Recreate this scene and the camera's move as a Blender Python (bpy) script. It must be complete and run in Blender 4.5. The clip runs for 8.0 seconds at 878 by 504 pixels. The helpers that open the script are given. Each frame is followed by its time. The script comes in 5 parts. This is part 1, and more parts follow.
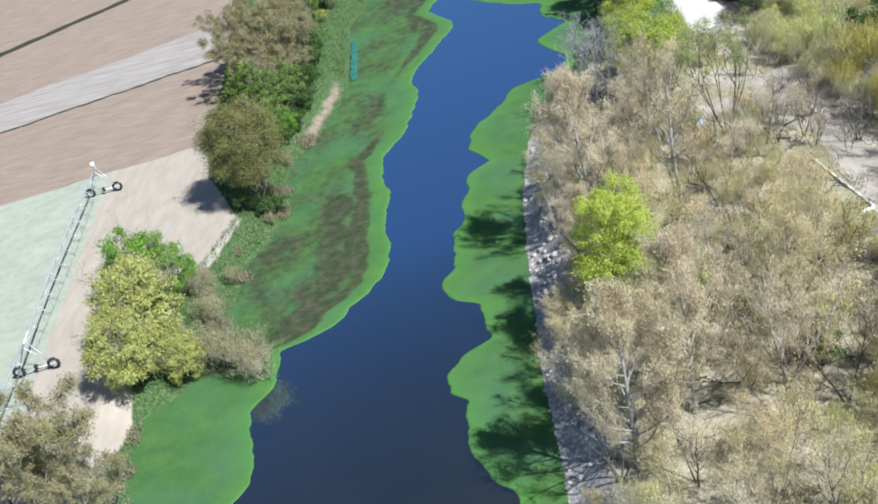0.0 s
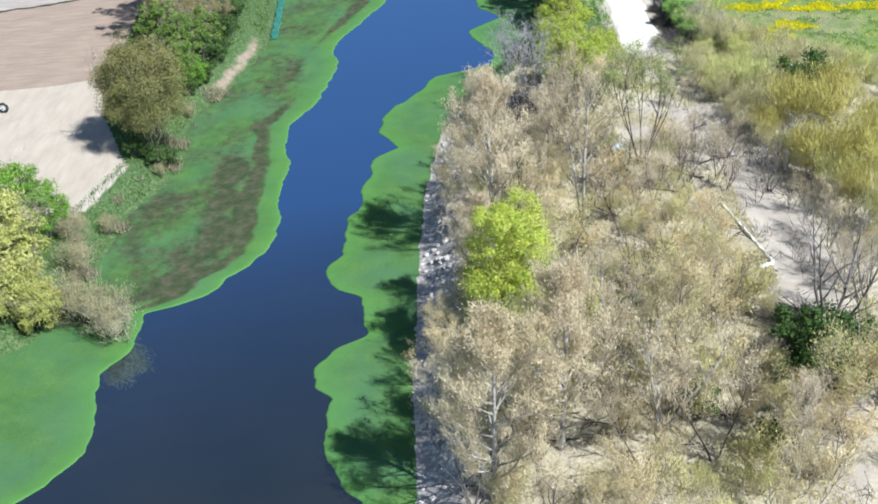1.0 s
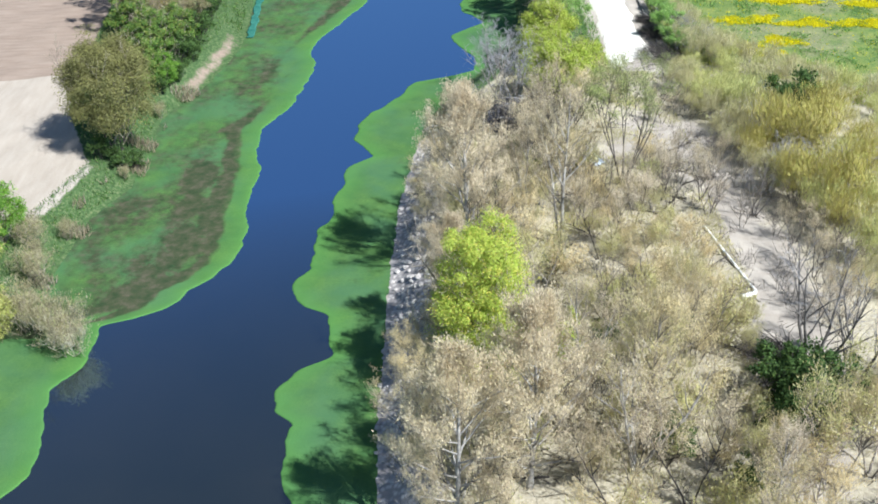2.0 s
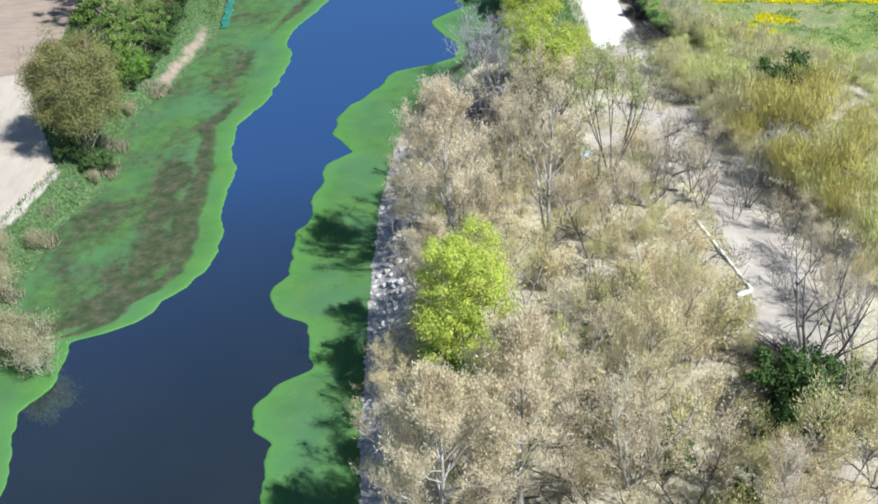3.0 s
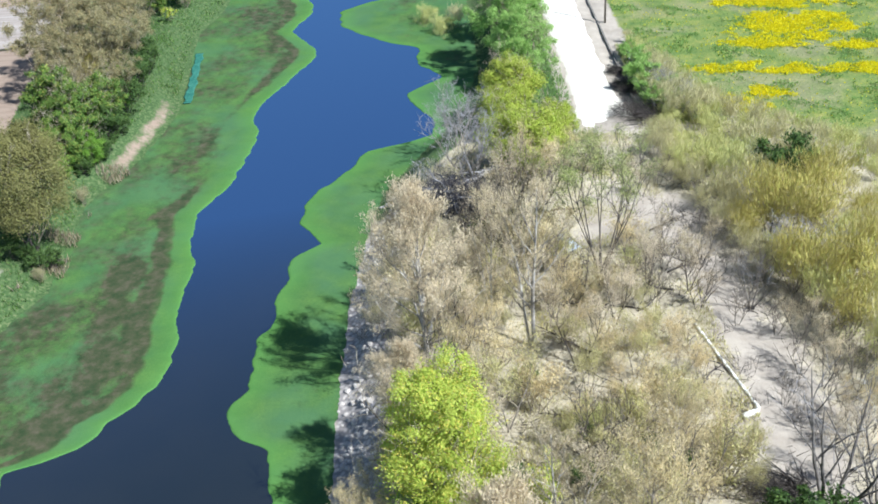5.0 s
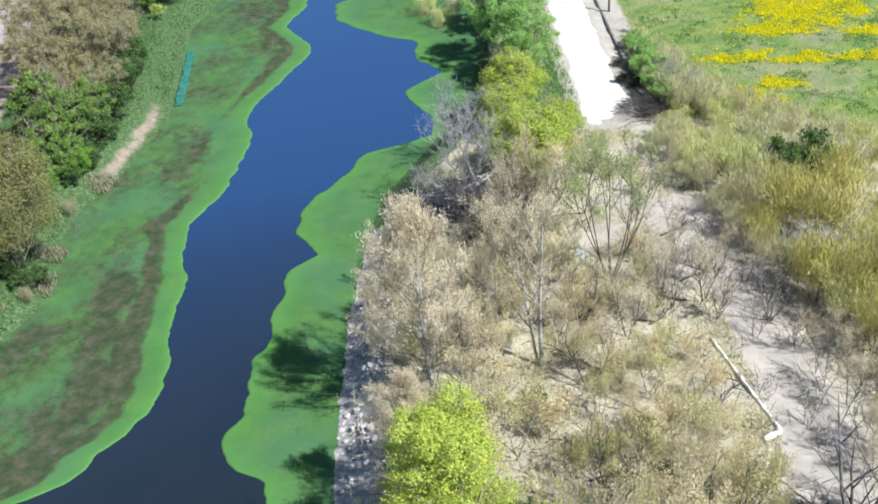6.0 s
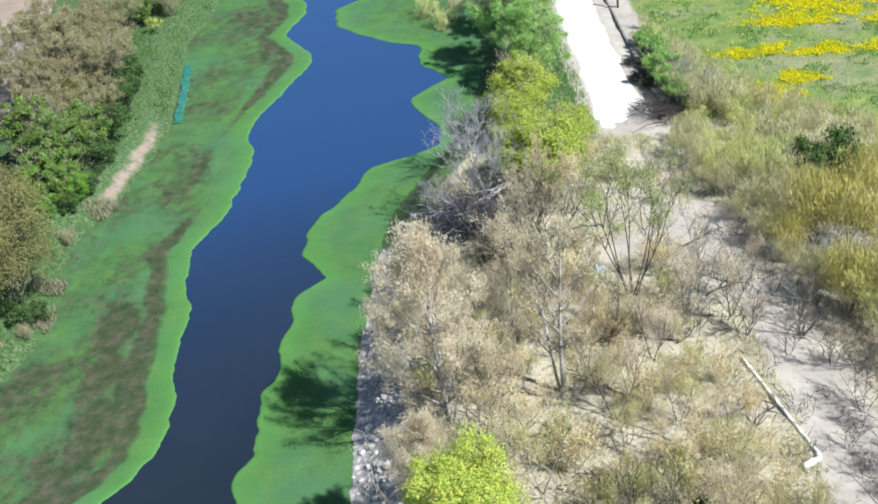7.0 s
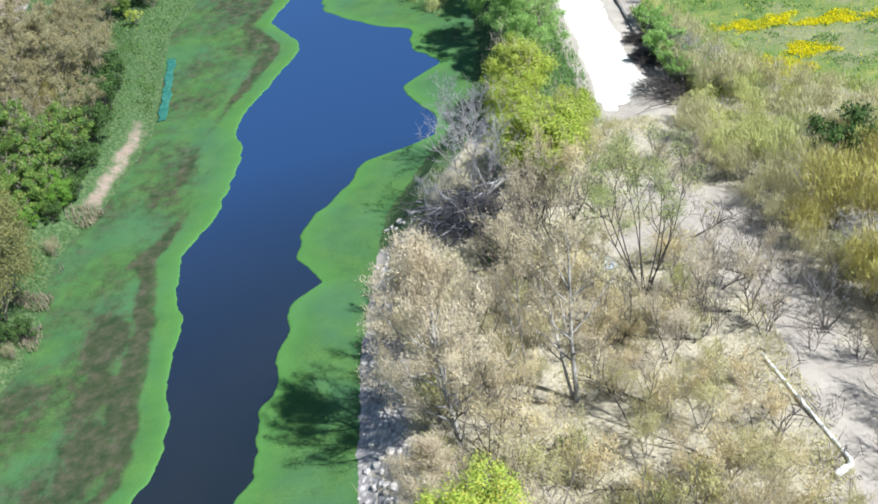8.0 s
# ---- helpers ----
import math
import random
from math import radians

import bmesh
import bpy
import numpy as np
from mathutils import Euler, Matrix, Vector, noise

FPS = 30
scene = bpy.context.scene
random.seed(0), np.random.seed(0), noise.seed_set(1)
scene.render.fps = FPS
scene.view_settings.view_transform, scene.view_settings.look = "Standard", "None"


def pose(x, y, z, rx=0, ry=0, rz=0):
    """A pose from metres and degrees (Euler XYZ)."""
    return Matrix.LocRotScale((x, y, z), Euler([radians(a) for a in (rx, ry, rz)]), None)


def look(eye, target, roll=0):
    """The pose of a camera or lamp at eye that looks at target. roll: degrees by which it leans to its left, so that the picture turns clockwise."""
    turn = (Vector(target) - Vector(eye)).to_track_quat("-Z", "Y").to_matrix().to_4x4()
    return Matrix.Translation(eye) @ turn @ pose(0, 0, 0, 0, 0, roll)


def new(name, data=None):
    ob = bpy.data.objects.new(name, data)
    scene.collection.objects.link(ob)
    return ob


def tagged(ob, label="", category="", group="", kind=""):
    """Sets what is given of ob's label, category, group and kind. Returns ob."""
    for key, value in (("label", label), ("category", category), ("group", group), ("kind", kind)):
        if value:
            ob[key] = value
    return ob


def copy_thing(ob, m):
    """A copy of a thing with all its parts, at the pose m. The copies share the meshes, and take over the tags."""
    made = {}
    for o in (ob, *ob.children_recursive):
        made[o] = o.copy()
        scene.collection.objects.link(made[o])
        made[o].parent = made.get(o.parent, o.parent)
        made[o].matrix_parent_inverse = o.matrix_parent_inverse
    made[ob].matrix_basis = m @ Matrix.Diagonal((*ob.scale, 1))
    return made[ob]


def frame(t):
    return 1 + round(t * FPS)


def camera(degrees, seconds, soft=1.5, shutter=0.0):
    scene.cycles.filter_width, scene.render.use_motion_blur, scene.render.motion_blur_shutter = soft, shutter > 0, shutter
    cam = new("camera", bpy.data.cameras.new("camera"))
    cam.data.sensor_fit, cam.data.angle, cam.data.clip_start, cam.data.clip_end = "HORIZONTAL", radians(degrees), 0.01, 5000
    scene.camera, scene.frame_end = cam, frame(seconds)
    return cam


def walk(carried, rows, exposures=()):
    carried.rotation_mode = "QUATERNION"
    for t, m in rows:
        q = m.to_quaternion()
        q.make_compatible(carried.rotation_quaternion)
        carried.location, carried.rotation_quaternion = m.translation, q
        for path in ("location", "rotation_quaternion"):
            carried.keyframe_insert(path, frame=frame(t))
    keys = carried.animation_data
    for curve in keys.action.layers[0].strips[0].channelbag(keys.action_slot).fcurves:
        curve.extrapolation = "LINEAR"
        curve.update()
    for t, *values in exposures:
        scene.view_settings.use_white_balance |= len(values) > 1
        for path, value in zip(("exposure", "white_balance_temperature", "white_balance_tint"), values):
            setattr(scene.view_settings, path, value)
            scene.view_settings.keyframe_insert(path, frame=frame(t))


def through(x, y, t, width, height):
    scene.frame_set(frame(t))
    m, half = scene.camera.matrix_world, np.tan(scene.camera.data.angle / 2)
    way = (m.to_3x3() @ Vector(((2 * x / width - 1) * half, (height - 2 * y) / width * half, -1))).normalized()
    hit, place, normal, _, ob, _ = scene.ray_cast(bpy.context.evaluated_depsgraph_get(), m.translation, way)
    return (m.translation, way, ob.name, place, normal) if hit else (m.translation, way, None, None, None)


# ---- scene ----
cam = camera(43.59, 8.0, soft=1.8)
PATH = [
    (0, (5.774, -116.763, 59.876), (4.7135, -108.2575, 54.7251), -16.60),
    (0.5, (6.529, -114.650, 59.657), (5.7393, -106.3790, 54.0920), -16.60),
    (1, (6.978, -111.859, 58.711), (6.7452, -103.4979, 53.2306), -4.55),
    (1.5, (7.489, -109.661, 58.333), (7.4193, -101.1511, 53.0808), -2.30),
    (1.7, (7.697, -108.715, 58.331), (7.6275, -100.2731, 52.9714), -2.15),
    (2.8, (8.842, -103.515, 58.321), (8.7892, -95.3204, 52.5910), -3.50),
    (3, (9.050, -102.570, 58.320), (9.0213, -94.3871, 52.5717), -3.66),
    (3.5, (9.319, -100.026, 58.265), (9.3364, -91.8084, 52.5671), -2.70),
    (4, (9.662, -97.363, 58.115), (9.7553, -89.0922, 52.4955), -3.09),
    (4.5, (10.192, -94.712, 57.997), (10.2787, -86.3249, 52.5522), -2.43),
    (4.7, (10.319, -93.654, 58.019), (10.4228, -85.2719, 52.5664), -2.84),
    (5.8, (11.017, -87.836, 58.136), (11.0794, -79.4911, 52.6260), -5.34),
    (6, (11.143, -86.778, 58.158), (11.1884, -78.5140, 52.5268), -5.20),
    (6.5, (11.426, -84.344, 58.309), (11.3975, -76.0143, 52.7754), -6.47),
    (7, (11.504, -81.857, 57.957), (11.4239, -73.6388, 52.2607), -7.87),
    (7.5, (11.678, -79.274, 57.739), (11.6039, -71.0269, 52.0831), -8.17),
    (8, (11.746, -76.735, 57.406), (11.6305, -68.6740, 51.4889), -10.26),
]
walk(cam, [(t, look(eye, target, roll)) for t, eye, target, roll in PATH],
     exposures=((0, 0.49, 6300, 4), (0.5, 0.46, 6300, 4), (1.0, 0.66, 6300, 4), (8.0, 0.66, 6300, 4)))

# ---- light ----
SUN_WAY = Vector((0.79, -0.61, 0.0)).normalized()
SUN_HEIGHT = radians(51)
world = bpy.data.worlds.new("world")
scene.world = world
world.use_nodes = True
wn = world.node_tree.nodes
sky = wn.new("ShaderNodeTexSky")
sky.sky_type = "NISHITA"
sky.sun_disc = False
sky.sun_elevation = SUN_HEIGHT
sky.sun_rotation = math.atan2(SUN_WAY.x, SUN_WAY.y)
sky.air_density, sky.dust_density, sky.ozone_density = 1.0, 0.3, 3.0
world.node_tree.links.new(sky.outputs[0], wn["Background"].inputs[0])
wn["Background"].inputs[1].default_value = 0.064
sun = new("sun", bpy.data.lights.new("sun", "SUN"))
sun.data.energy, sun.data.angle, sun.data.color = 5.0, radians(0.6), (1.0, 0.975, 0.955)
sun.matrix_world = look(Vector((0, 0, 60)) + SUN_WAY * 60, (0, 0, 60 - 60 * math.tan(SUN_HEIGHT)))

# ---- materials ----


class Nodes:
    """A material's node tree with short calls for the nodes in use here."""

    def __init__(self, name):
        self.mat = bpy.data.materials.new(name)
        self.mat.use_nodes = True
        self.tree = self.mat.node_tree
        self.bsdf = self.tree.nodes["Principled BSDF"]

    def node(self, kind, **inputs):
        n = self.tree.nodes.new(kind)
        for key, value in inputs.items():
            self.put(n.inputs[key.replace("_", " ")], value)
        return n

    def put(self, socket, value):
        if isinstance(value, bpy.types.NodeSocket):
            self.tree.links.new(value, socket)
        else:
            socket.default_value = (*value, 1) if isinstance(value, tuple) and len(value) == 3 and socket.type == "RGBA" else value

    def coords(self):
        return self.node("ShaderNodeTexCoord").outputs["Object"]

    def place(self):
        return self.node("ShaderNodeNewGeometry").outputs["Position"]

    def noise(self, where, scale, detail=4.0, rough=0.55):
        return self.node("ShaderNodeTexNoise", Vector=where, Scale=scale, Detail=detail, Roughness=rough).outputs["Fac"]

    def stretch(self, where, scale, turn=0.0):
        n = self.node("ShaderNodeMapping", Vector=where)
        n.inputs["Scale"].default_value = scale
        n.inputs["Rotation"].default_value = (0, 0, turn)
        return n.outputs[0]

    def ramp(self, fac, *stops):
        n = self.node("ShaderNodeValToRGB", Fac=fac)
        while len(n.color_ramp.elements) < len(stops):
            n.color_ramp.elements.new(0.5)
        for e, (at, c) in zip(n.color_ramp.elements, stops):
            e.position, e.color = at, (*c, 1) if isinstance(c, tuple) else (c, c, c, 1)
        return n.outputs[0]

    def mix(self, fac, a, b):
        n = self.tree.nodes.new("ShaderNodeMix")
        n.data_type = "RGBA"
        for socket, value in ((n.inputs[0], fac), (n.inputs[6], a), (n.inputs[7], b)):
            self.put(socket, value)
        return n.outputs[2]

    def maths(self, op, a, b=0.0, clamp=False):
        n = self.tree.nodes.new("ShaderNodeMath")
        n.operation, n.use_clamp = op, clamp
        self.put(n.inputs[0], a)
        self.put(n.inputs[1], b)
        return n.outputs[0]

    def attr(self, name):
        n = self.tree.nodes.new("ShaderNodeAttribute")
        n.attribute_name = name
        return n.outputs["Fac"]

    def island(self):
        return self.node("ShaderNodeNewGeometry").outputs["Random Per Island"]

    def chance(self):
        return self.node("ShaderNodeObjectInfo").outputs["Random"]

    def bump(self, height, strength, distance):
        self.put(self.bsdf.inputs["Normal"], self.node("ShaderNodeBump", Height=height, Strength=strength, Distance=distance).outputs[0])

    def done(self, color, rough=0.8, metal=0.0, gloss=0.3):
        for key, value in (("Base Color", color), ("Roughness", rough), ("Metallic", metal), ("Specular IOR Level", gloss)):
            self.put(self.bsdf.inputs[key], value)
        return self.mat


def leaf_material(name, dark, light, odd, through=0.35, odd_share=0.15, other=None):
    """Leaves or buds: each one varies between dark and light, a few are odd, and light comes through them."""
    m = Nodes(name)
    r = m.island()
    color = m.ramp(r, (0.0, dark), (0.8, light), (0.84, odd if odd_share > 0 else light), (1.0, odd))
    patch = m.noise(m.place(), 0.6, 2)
    color = m.mix(m.ramp(patch, (0.35, 0.0), (0.7, 0.45)), color, light)
    color = m.mix(m.maths("MULTIPLY", m.chance(), 0.25), color, dark)
    if other:
        # whole crowns lean towards another shade
        color = m.mix(m.ramp(m.chance(), (0.25, 0.0), (0.95, 0.75)), color, m.mix(m.maths("MULTIPLY", r, 0.5), other, light))
    m.done(color, 0.65, 0, 0.15)
    glow = m.node("ShaderNodeBsdfTranslucent", Color=color)
    both = m.node("ShaderNodeMixShader", Fac=through)
    m.tree.links.new(m.bsdf.outputs[0], both.inputs[1])
    m.tree.links.new(glow.outputs[0], both.inputs[2])
    m.tree.links.new(both.outputs[0], m.tree.nodes["Material Output"].inputs["Surface"])
    return m.mat


def bark_material(name, dark, light):
    m = Nodes(name)
    where = m.coords()
    grain = m.noise(m.stretch(where, (6, 6, 1.2)), 3.0, 5)
    patch = m.noise(where, 1.1, 3)
    color = m.ramp(m.maths("ADD", m.maths("MULTIPLY", grain, 0.45), m.maths("MULTIPLY", patch, 0.55)), (0.38, dark), (0.62, light))
    color = m.mix(m.maths("MULTIPLY", m.chance(), 0.3), color, dark)
    m.bump(grain, 0.5, 0.03)
    return m.done(color, 0.9)


def plain_material(name, dark, light, scale=3.0, rough=0.8, metal=0.0, bump=0.2):
    m = Nodes(name)
    n = m.noise(m.coords(), scale, 5)
    color = m.ramp(n, (0.3, dark), (0.7, light))
    m.bump(m.noise(m.coords(), scale * 8, 4), bump, 0.02)
    return m.done(color, rough, metal)


BARK_GREY = bark_material("bark_grey", (0.10, 0.09, 0.085), (0.54, 0.49, 0.45))
BARK_DARK = bark_material("bark_dark", (0.035, 0.032, 0.034), (0.13, 0.115, 0.11))
TWIG_BUFF = bark_material("twig_buff", (0.17, 0.14, 0.11), (0.70, 0.62, 0.50))
BARK_PALE = bark_material("bark_pale", (0.15, 0.145, 0.145), (0.68, 0.66, 0.65))
BRUSH = bark_material("brush_blue_grey", (0.03, 0.032, 0.042), (0.13, 0.13, 0.155))
BARK_STEM = bark_material("bark_stem", (0.07, 0.065, 0.065), (0.25, 0.235, 0.23))
TWIG_GREY = bark_material("twig_grey", (0.18, 0.18, 0.20), (0.50, 0.50, 0.54))
BUD_BUFF = leaf_material("bud_buff", (0.52, 0.445, 0.27), (0.81, 0.71, 0.465), (0.68, 0.64, 0.32), 0.3, other=(0.70, 0.565, 0.33))
BUD_TAN = leaf_material("bud_tan", (0.51, 0.43, 0.31), (0.80, 0.695, 0.51), (0.69, 0.62, 0.36), 0.3, other=(0.68, 0.595, 0.50))
BUD_OLIVE = leaf_material("bud_olive", (0.42, 0.41, 0.18), (0.68, 0.65, 0.33), (0.70, 0.61, 0.36), 0.3)
LEAF_LIME = leaf_material("leaf_lime", (0.30, 0.43, 0.06), (0.60, 0.68, 0.16), (0.80, 0.64, 0.16), 0.36)
LEAF_GREEN = leaf_material("leaf_green", (0.05, 0.11, 0.03), (0.17, 0.29, 0.06), (0.36, 0.36, 0.10), 0.16)
LEAF_WILLOW = leaf_material("leaf_willow", (0.20, 0.38, 0.10), (0.40, 0.60, 0.20), (0.50, 0.64, 0.25), 0.4)
LEAF_OLIVE = leaf_material("leaf_olive", (0.155, 0.155, 0.065), (0.255, 0.25, 0.105), (0.31, 0.31, 0.10), 0.25)
LEAF_YELLOW = leaf_material("leaf_yellow", (0.30, 0.34, 0.09), (0.55, 0.56, 0.21), (0.58, 0.54, 0.22), 0.3)
LEAF_SALLOW = leaf_material("leaf_sallow", (0.28, 0.39, 0.06), (0.51, 0.59, 0.12), (0.52, 0.48, 0.14), 0.34)
LEAF_FAN = leaf_material("leaf_fan", (0.22, 0.29, 0.10), (0.42, 0.48, 0.20), (0.52, 0.50, 0.26), 0.4)
LEAF_BROWN = leaf_material("leaf_brown", (0.20, 0.19, 0.10), (0.38, 0.355, 0.21), (0.46, 0.35, 0.16), 0.25)
LEAF_FRESH = leaf_material("leaf_fresh", (0.10, 0.25, 0.04), (0.26, 0.46, 0.08), (0.38, 0.50, 0.12), 0.4)
BANK_GRASS = leaf_material("bank_grass", (0.07, 0.16, 0.04), (0.17, 0.31, 0.08), (0.32, 0.34, 0.18), 0.3)
BUD_BANK = leaf_material("bud_bank", (0.33, 0.29, 0.19), (0.58, 0.52, 0.35), (0.48, 0.50, 0.20), 0.42)
BUD_GREEN = leaf_material("bud_green", (0.44, 0.47, 0.19), (0.70, 0.72, 0.34), (0.72, 0.66, 0.30), 0.3)
TWIG_DARK = bark_material("twig_dark", (0.09, 0.08, 0.07), (0.24, 0.21, 0.18))
LEAF_RUST = leaf_material("leaf_rust", (0.38, 0.34, 0.11), (0.63, 0.56, 0.21), (0.54, 0.58, 0.17), 0.28)
LEAF_STRAW = leaf_material("leaf_straw", (0.46, 0.43, 0.25), (0.69, 0.645, 0.41), (0.56, 0.58, 0.28), 0.3)
LEAF_DARK = leaf_material("leaf_dark", (0.035, 0.07, 0.025), (0.10, 0.18, 0.055), (0.16, 0.25, 0.07), 0.3)
PETAL = leaf_material("petal_yellow", (0.71, 0.62, 0.013), (0.87, 0.80, 0.027), (0.62, 0.65, 0.05), 0.4)
MEADOW_LEAF = leaf_material("meadow_leaf", (0.13, 0.28, 0.08), (0.26, 0.42, 0.13), (0.36, 0.44, 0.16), 0.35)
REED = leaf_material("reed", (0.22, 0.19, 0.12), (0.48, 0.42, 0.32), (0.42, 0.34, 0.36), 0.25)
PIPE_WHITE = plain_material("pipe_white", (0.78, 0.78, 0.77), (0.88, 0.88, 0.87), 1.5, 0.45)
STEEL = plain_material("galvanised_steel", (0.52, 0.55, 0.60), (0.75, 0.78, 0.82), 2.0, 0.45, 0.5)
TYRE = plain_material("tyre_rubber", (0.02, 0.02, 0.022), (0.05, 0.05, 0.05), 5.0, 0.9)
TARP_BLUE = plain_material("tarp_blue_grey", (0.28, 0.36, 0.52), (0.62, 0.68, 0.78), 1.2, 0.5)
TARP_TEAL = plain_material("net_teal", (0.015, 0.11, 0.09), (0.05, 0.20, 0.16), 1.5, 0.7)
POLE_WOOD = bark_material("pole_wood", (0.10, 0.09, 0.08), (0.24, 0.21, 0.18))
CONCRETE = plain_material("ditch_concrete", (0.12, 0.12, 0.12), (0.30, 0.28, 0.27), 0.8, 0.9)
STONE = Nodes("rubble_stone")
STONE = STONE.done(STONE.mix(STONE.noise(STONE.coords(), 4.0), STONE.ramp(STONE.island(), (0, (0.30, 0.28, 0.285)), (1, (0.56, 0.53, 0.525))), (0.42, 0.395, 0.39)), 0.9)


def water_material():
    m = Nodes("river_water")
    where = m.place()
    deep = m.ramp(m.noise(where, 0.06, 3), (0.35, (0.014, 0.018, 0.016)), (0.7, (0.020, 0.023, 0.019)))
    m.bump(m.noise(m.stretch(where, (1.0, 2.2, 1.0)), 2.6, 3), 0.06, 0.02)
    m.done(deep, 0.3, 0, 0.0)
    lens = m.node("ShaderNodeFresnel", IOR=1.33)
    shine = m.node("ShaderNodeBsdfGlossy", Color=(0.47, 0.68, 1.0), Roughness=0.04)
    m.tree.links.new(m.bsdf.inputs["Normal"].links[0].from_socket, shine.inputs["Normal"])
    both = m.node("ShaderNodeMixShader", Fac=m.maths("MULTIPLY", m.maths("POWER", lens.outputs[0], 2.1), 380.0, True))
    m.tree.links.new(m.bsdf.outputs[0], both.inputs[1])
    m.tree.links.new(shine.outputs[0], both.inputs[2])
    m.tree.links.new(both.outputs[0], m.tree.nodes["Material Output"].inputs["Surface"])
    return m.mat


def algae_material():
    """Floating weed: a clean bright rim, an old brown band behind it, streaks of dark and drying weed inside."""
    m = Nodes("floating_weed")
    where = m.place()
    rim, brown = m.attr("rim"), m.attr("brown")
    fine = m.noise(where, 5.0, 5)
    wide = m.noise(where, 0.35, 4)
    green = m.ramp(wide, (0.3, (0.052, 0.128, 0.042)), (0.7, (0.094, 0.190, 0.050)))
    green = m.mix(m.ramp(fine, (0.35, 0.0), (0.75, 0.5)), green, (0.030, 0.100, 0.034))
    green = m.mix(m.ramp(m.noise(where, 0.13, 3), (0.42, 0.0), (0.62, 0.6)), green, (0.062, 0.150, 0.078))
    streak = m.maths("ADD", m.maths("MULTIPLY", m.noise(m.stretch(where, (0.85, 0.7, 1), 0.3), 1.0, 6, 0.6), 0.6), m.maths("MULTIPLY", m.noise(m.stretch(where, (0.24, 0.15, 1), -0.3), 1.0, 3, 0.5), 0.4))
    old = m.maths("MULTIPLY", m.maths("ADD", streak, m.maths("MULTIPLY", fine, 0.12)), brown)
    old = m.ramp(old, (0.38, 0.0), (0.60, 1.0))
    dead = m.ramp(m.noise(where, 0.85, 6, 0.6), (0.32, (0.022, 0.042, 0.018)), (0.5, (0.050, 0.058, 0.032)), (0.72, (0.102, 0.087, 0.066)))
    color = m.mix(m.maths("MULTIPLY", old, 0.93), green, dead)
    color = m.mix(m.maths("MULTIPLY", m.ramp(rim, (0.0, 1.0), (0.7, 0.0)), 0.6), color, (0.080, 0.225, 0.050))
    m.bump(fine, 0.6, 0.05)
    return m.done(color, 0.85, 0, 0.2)


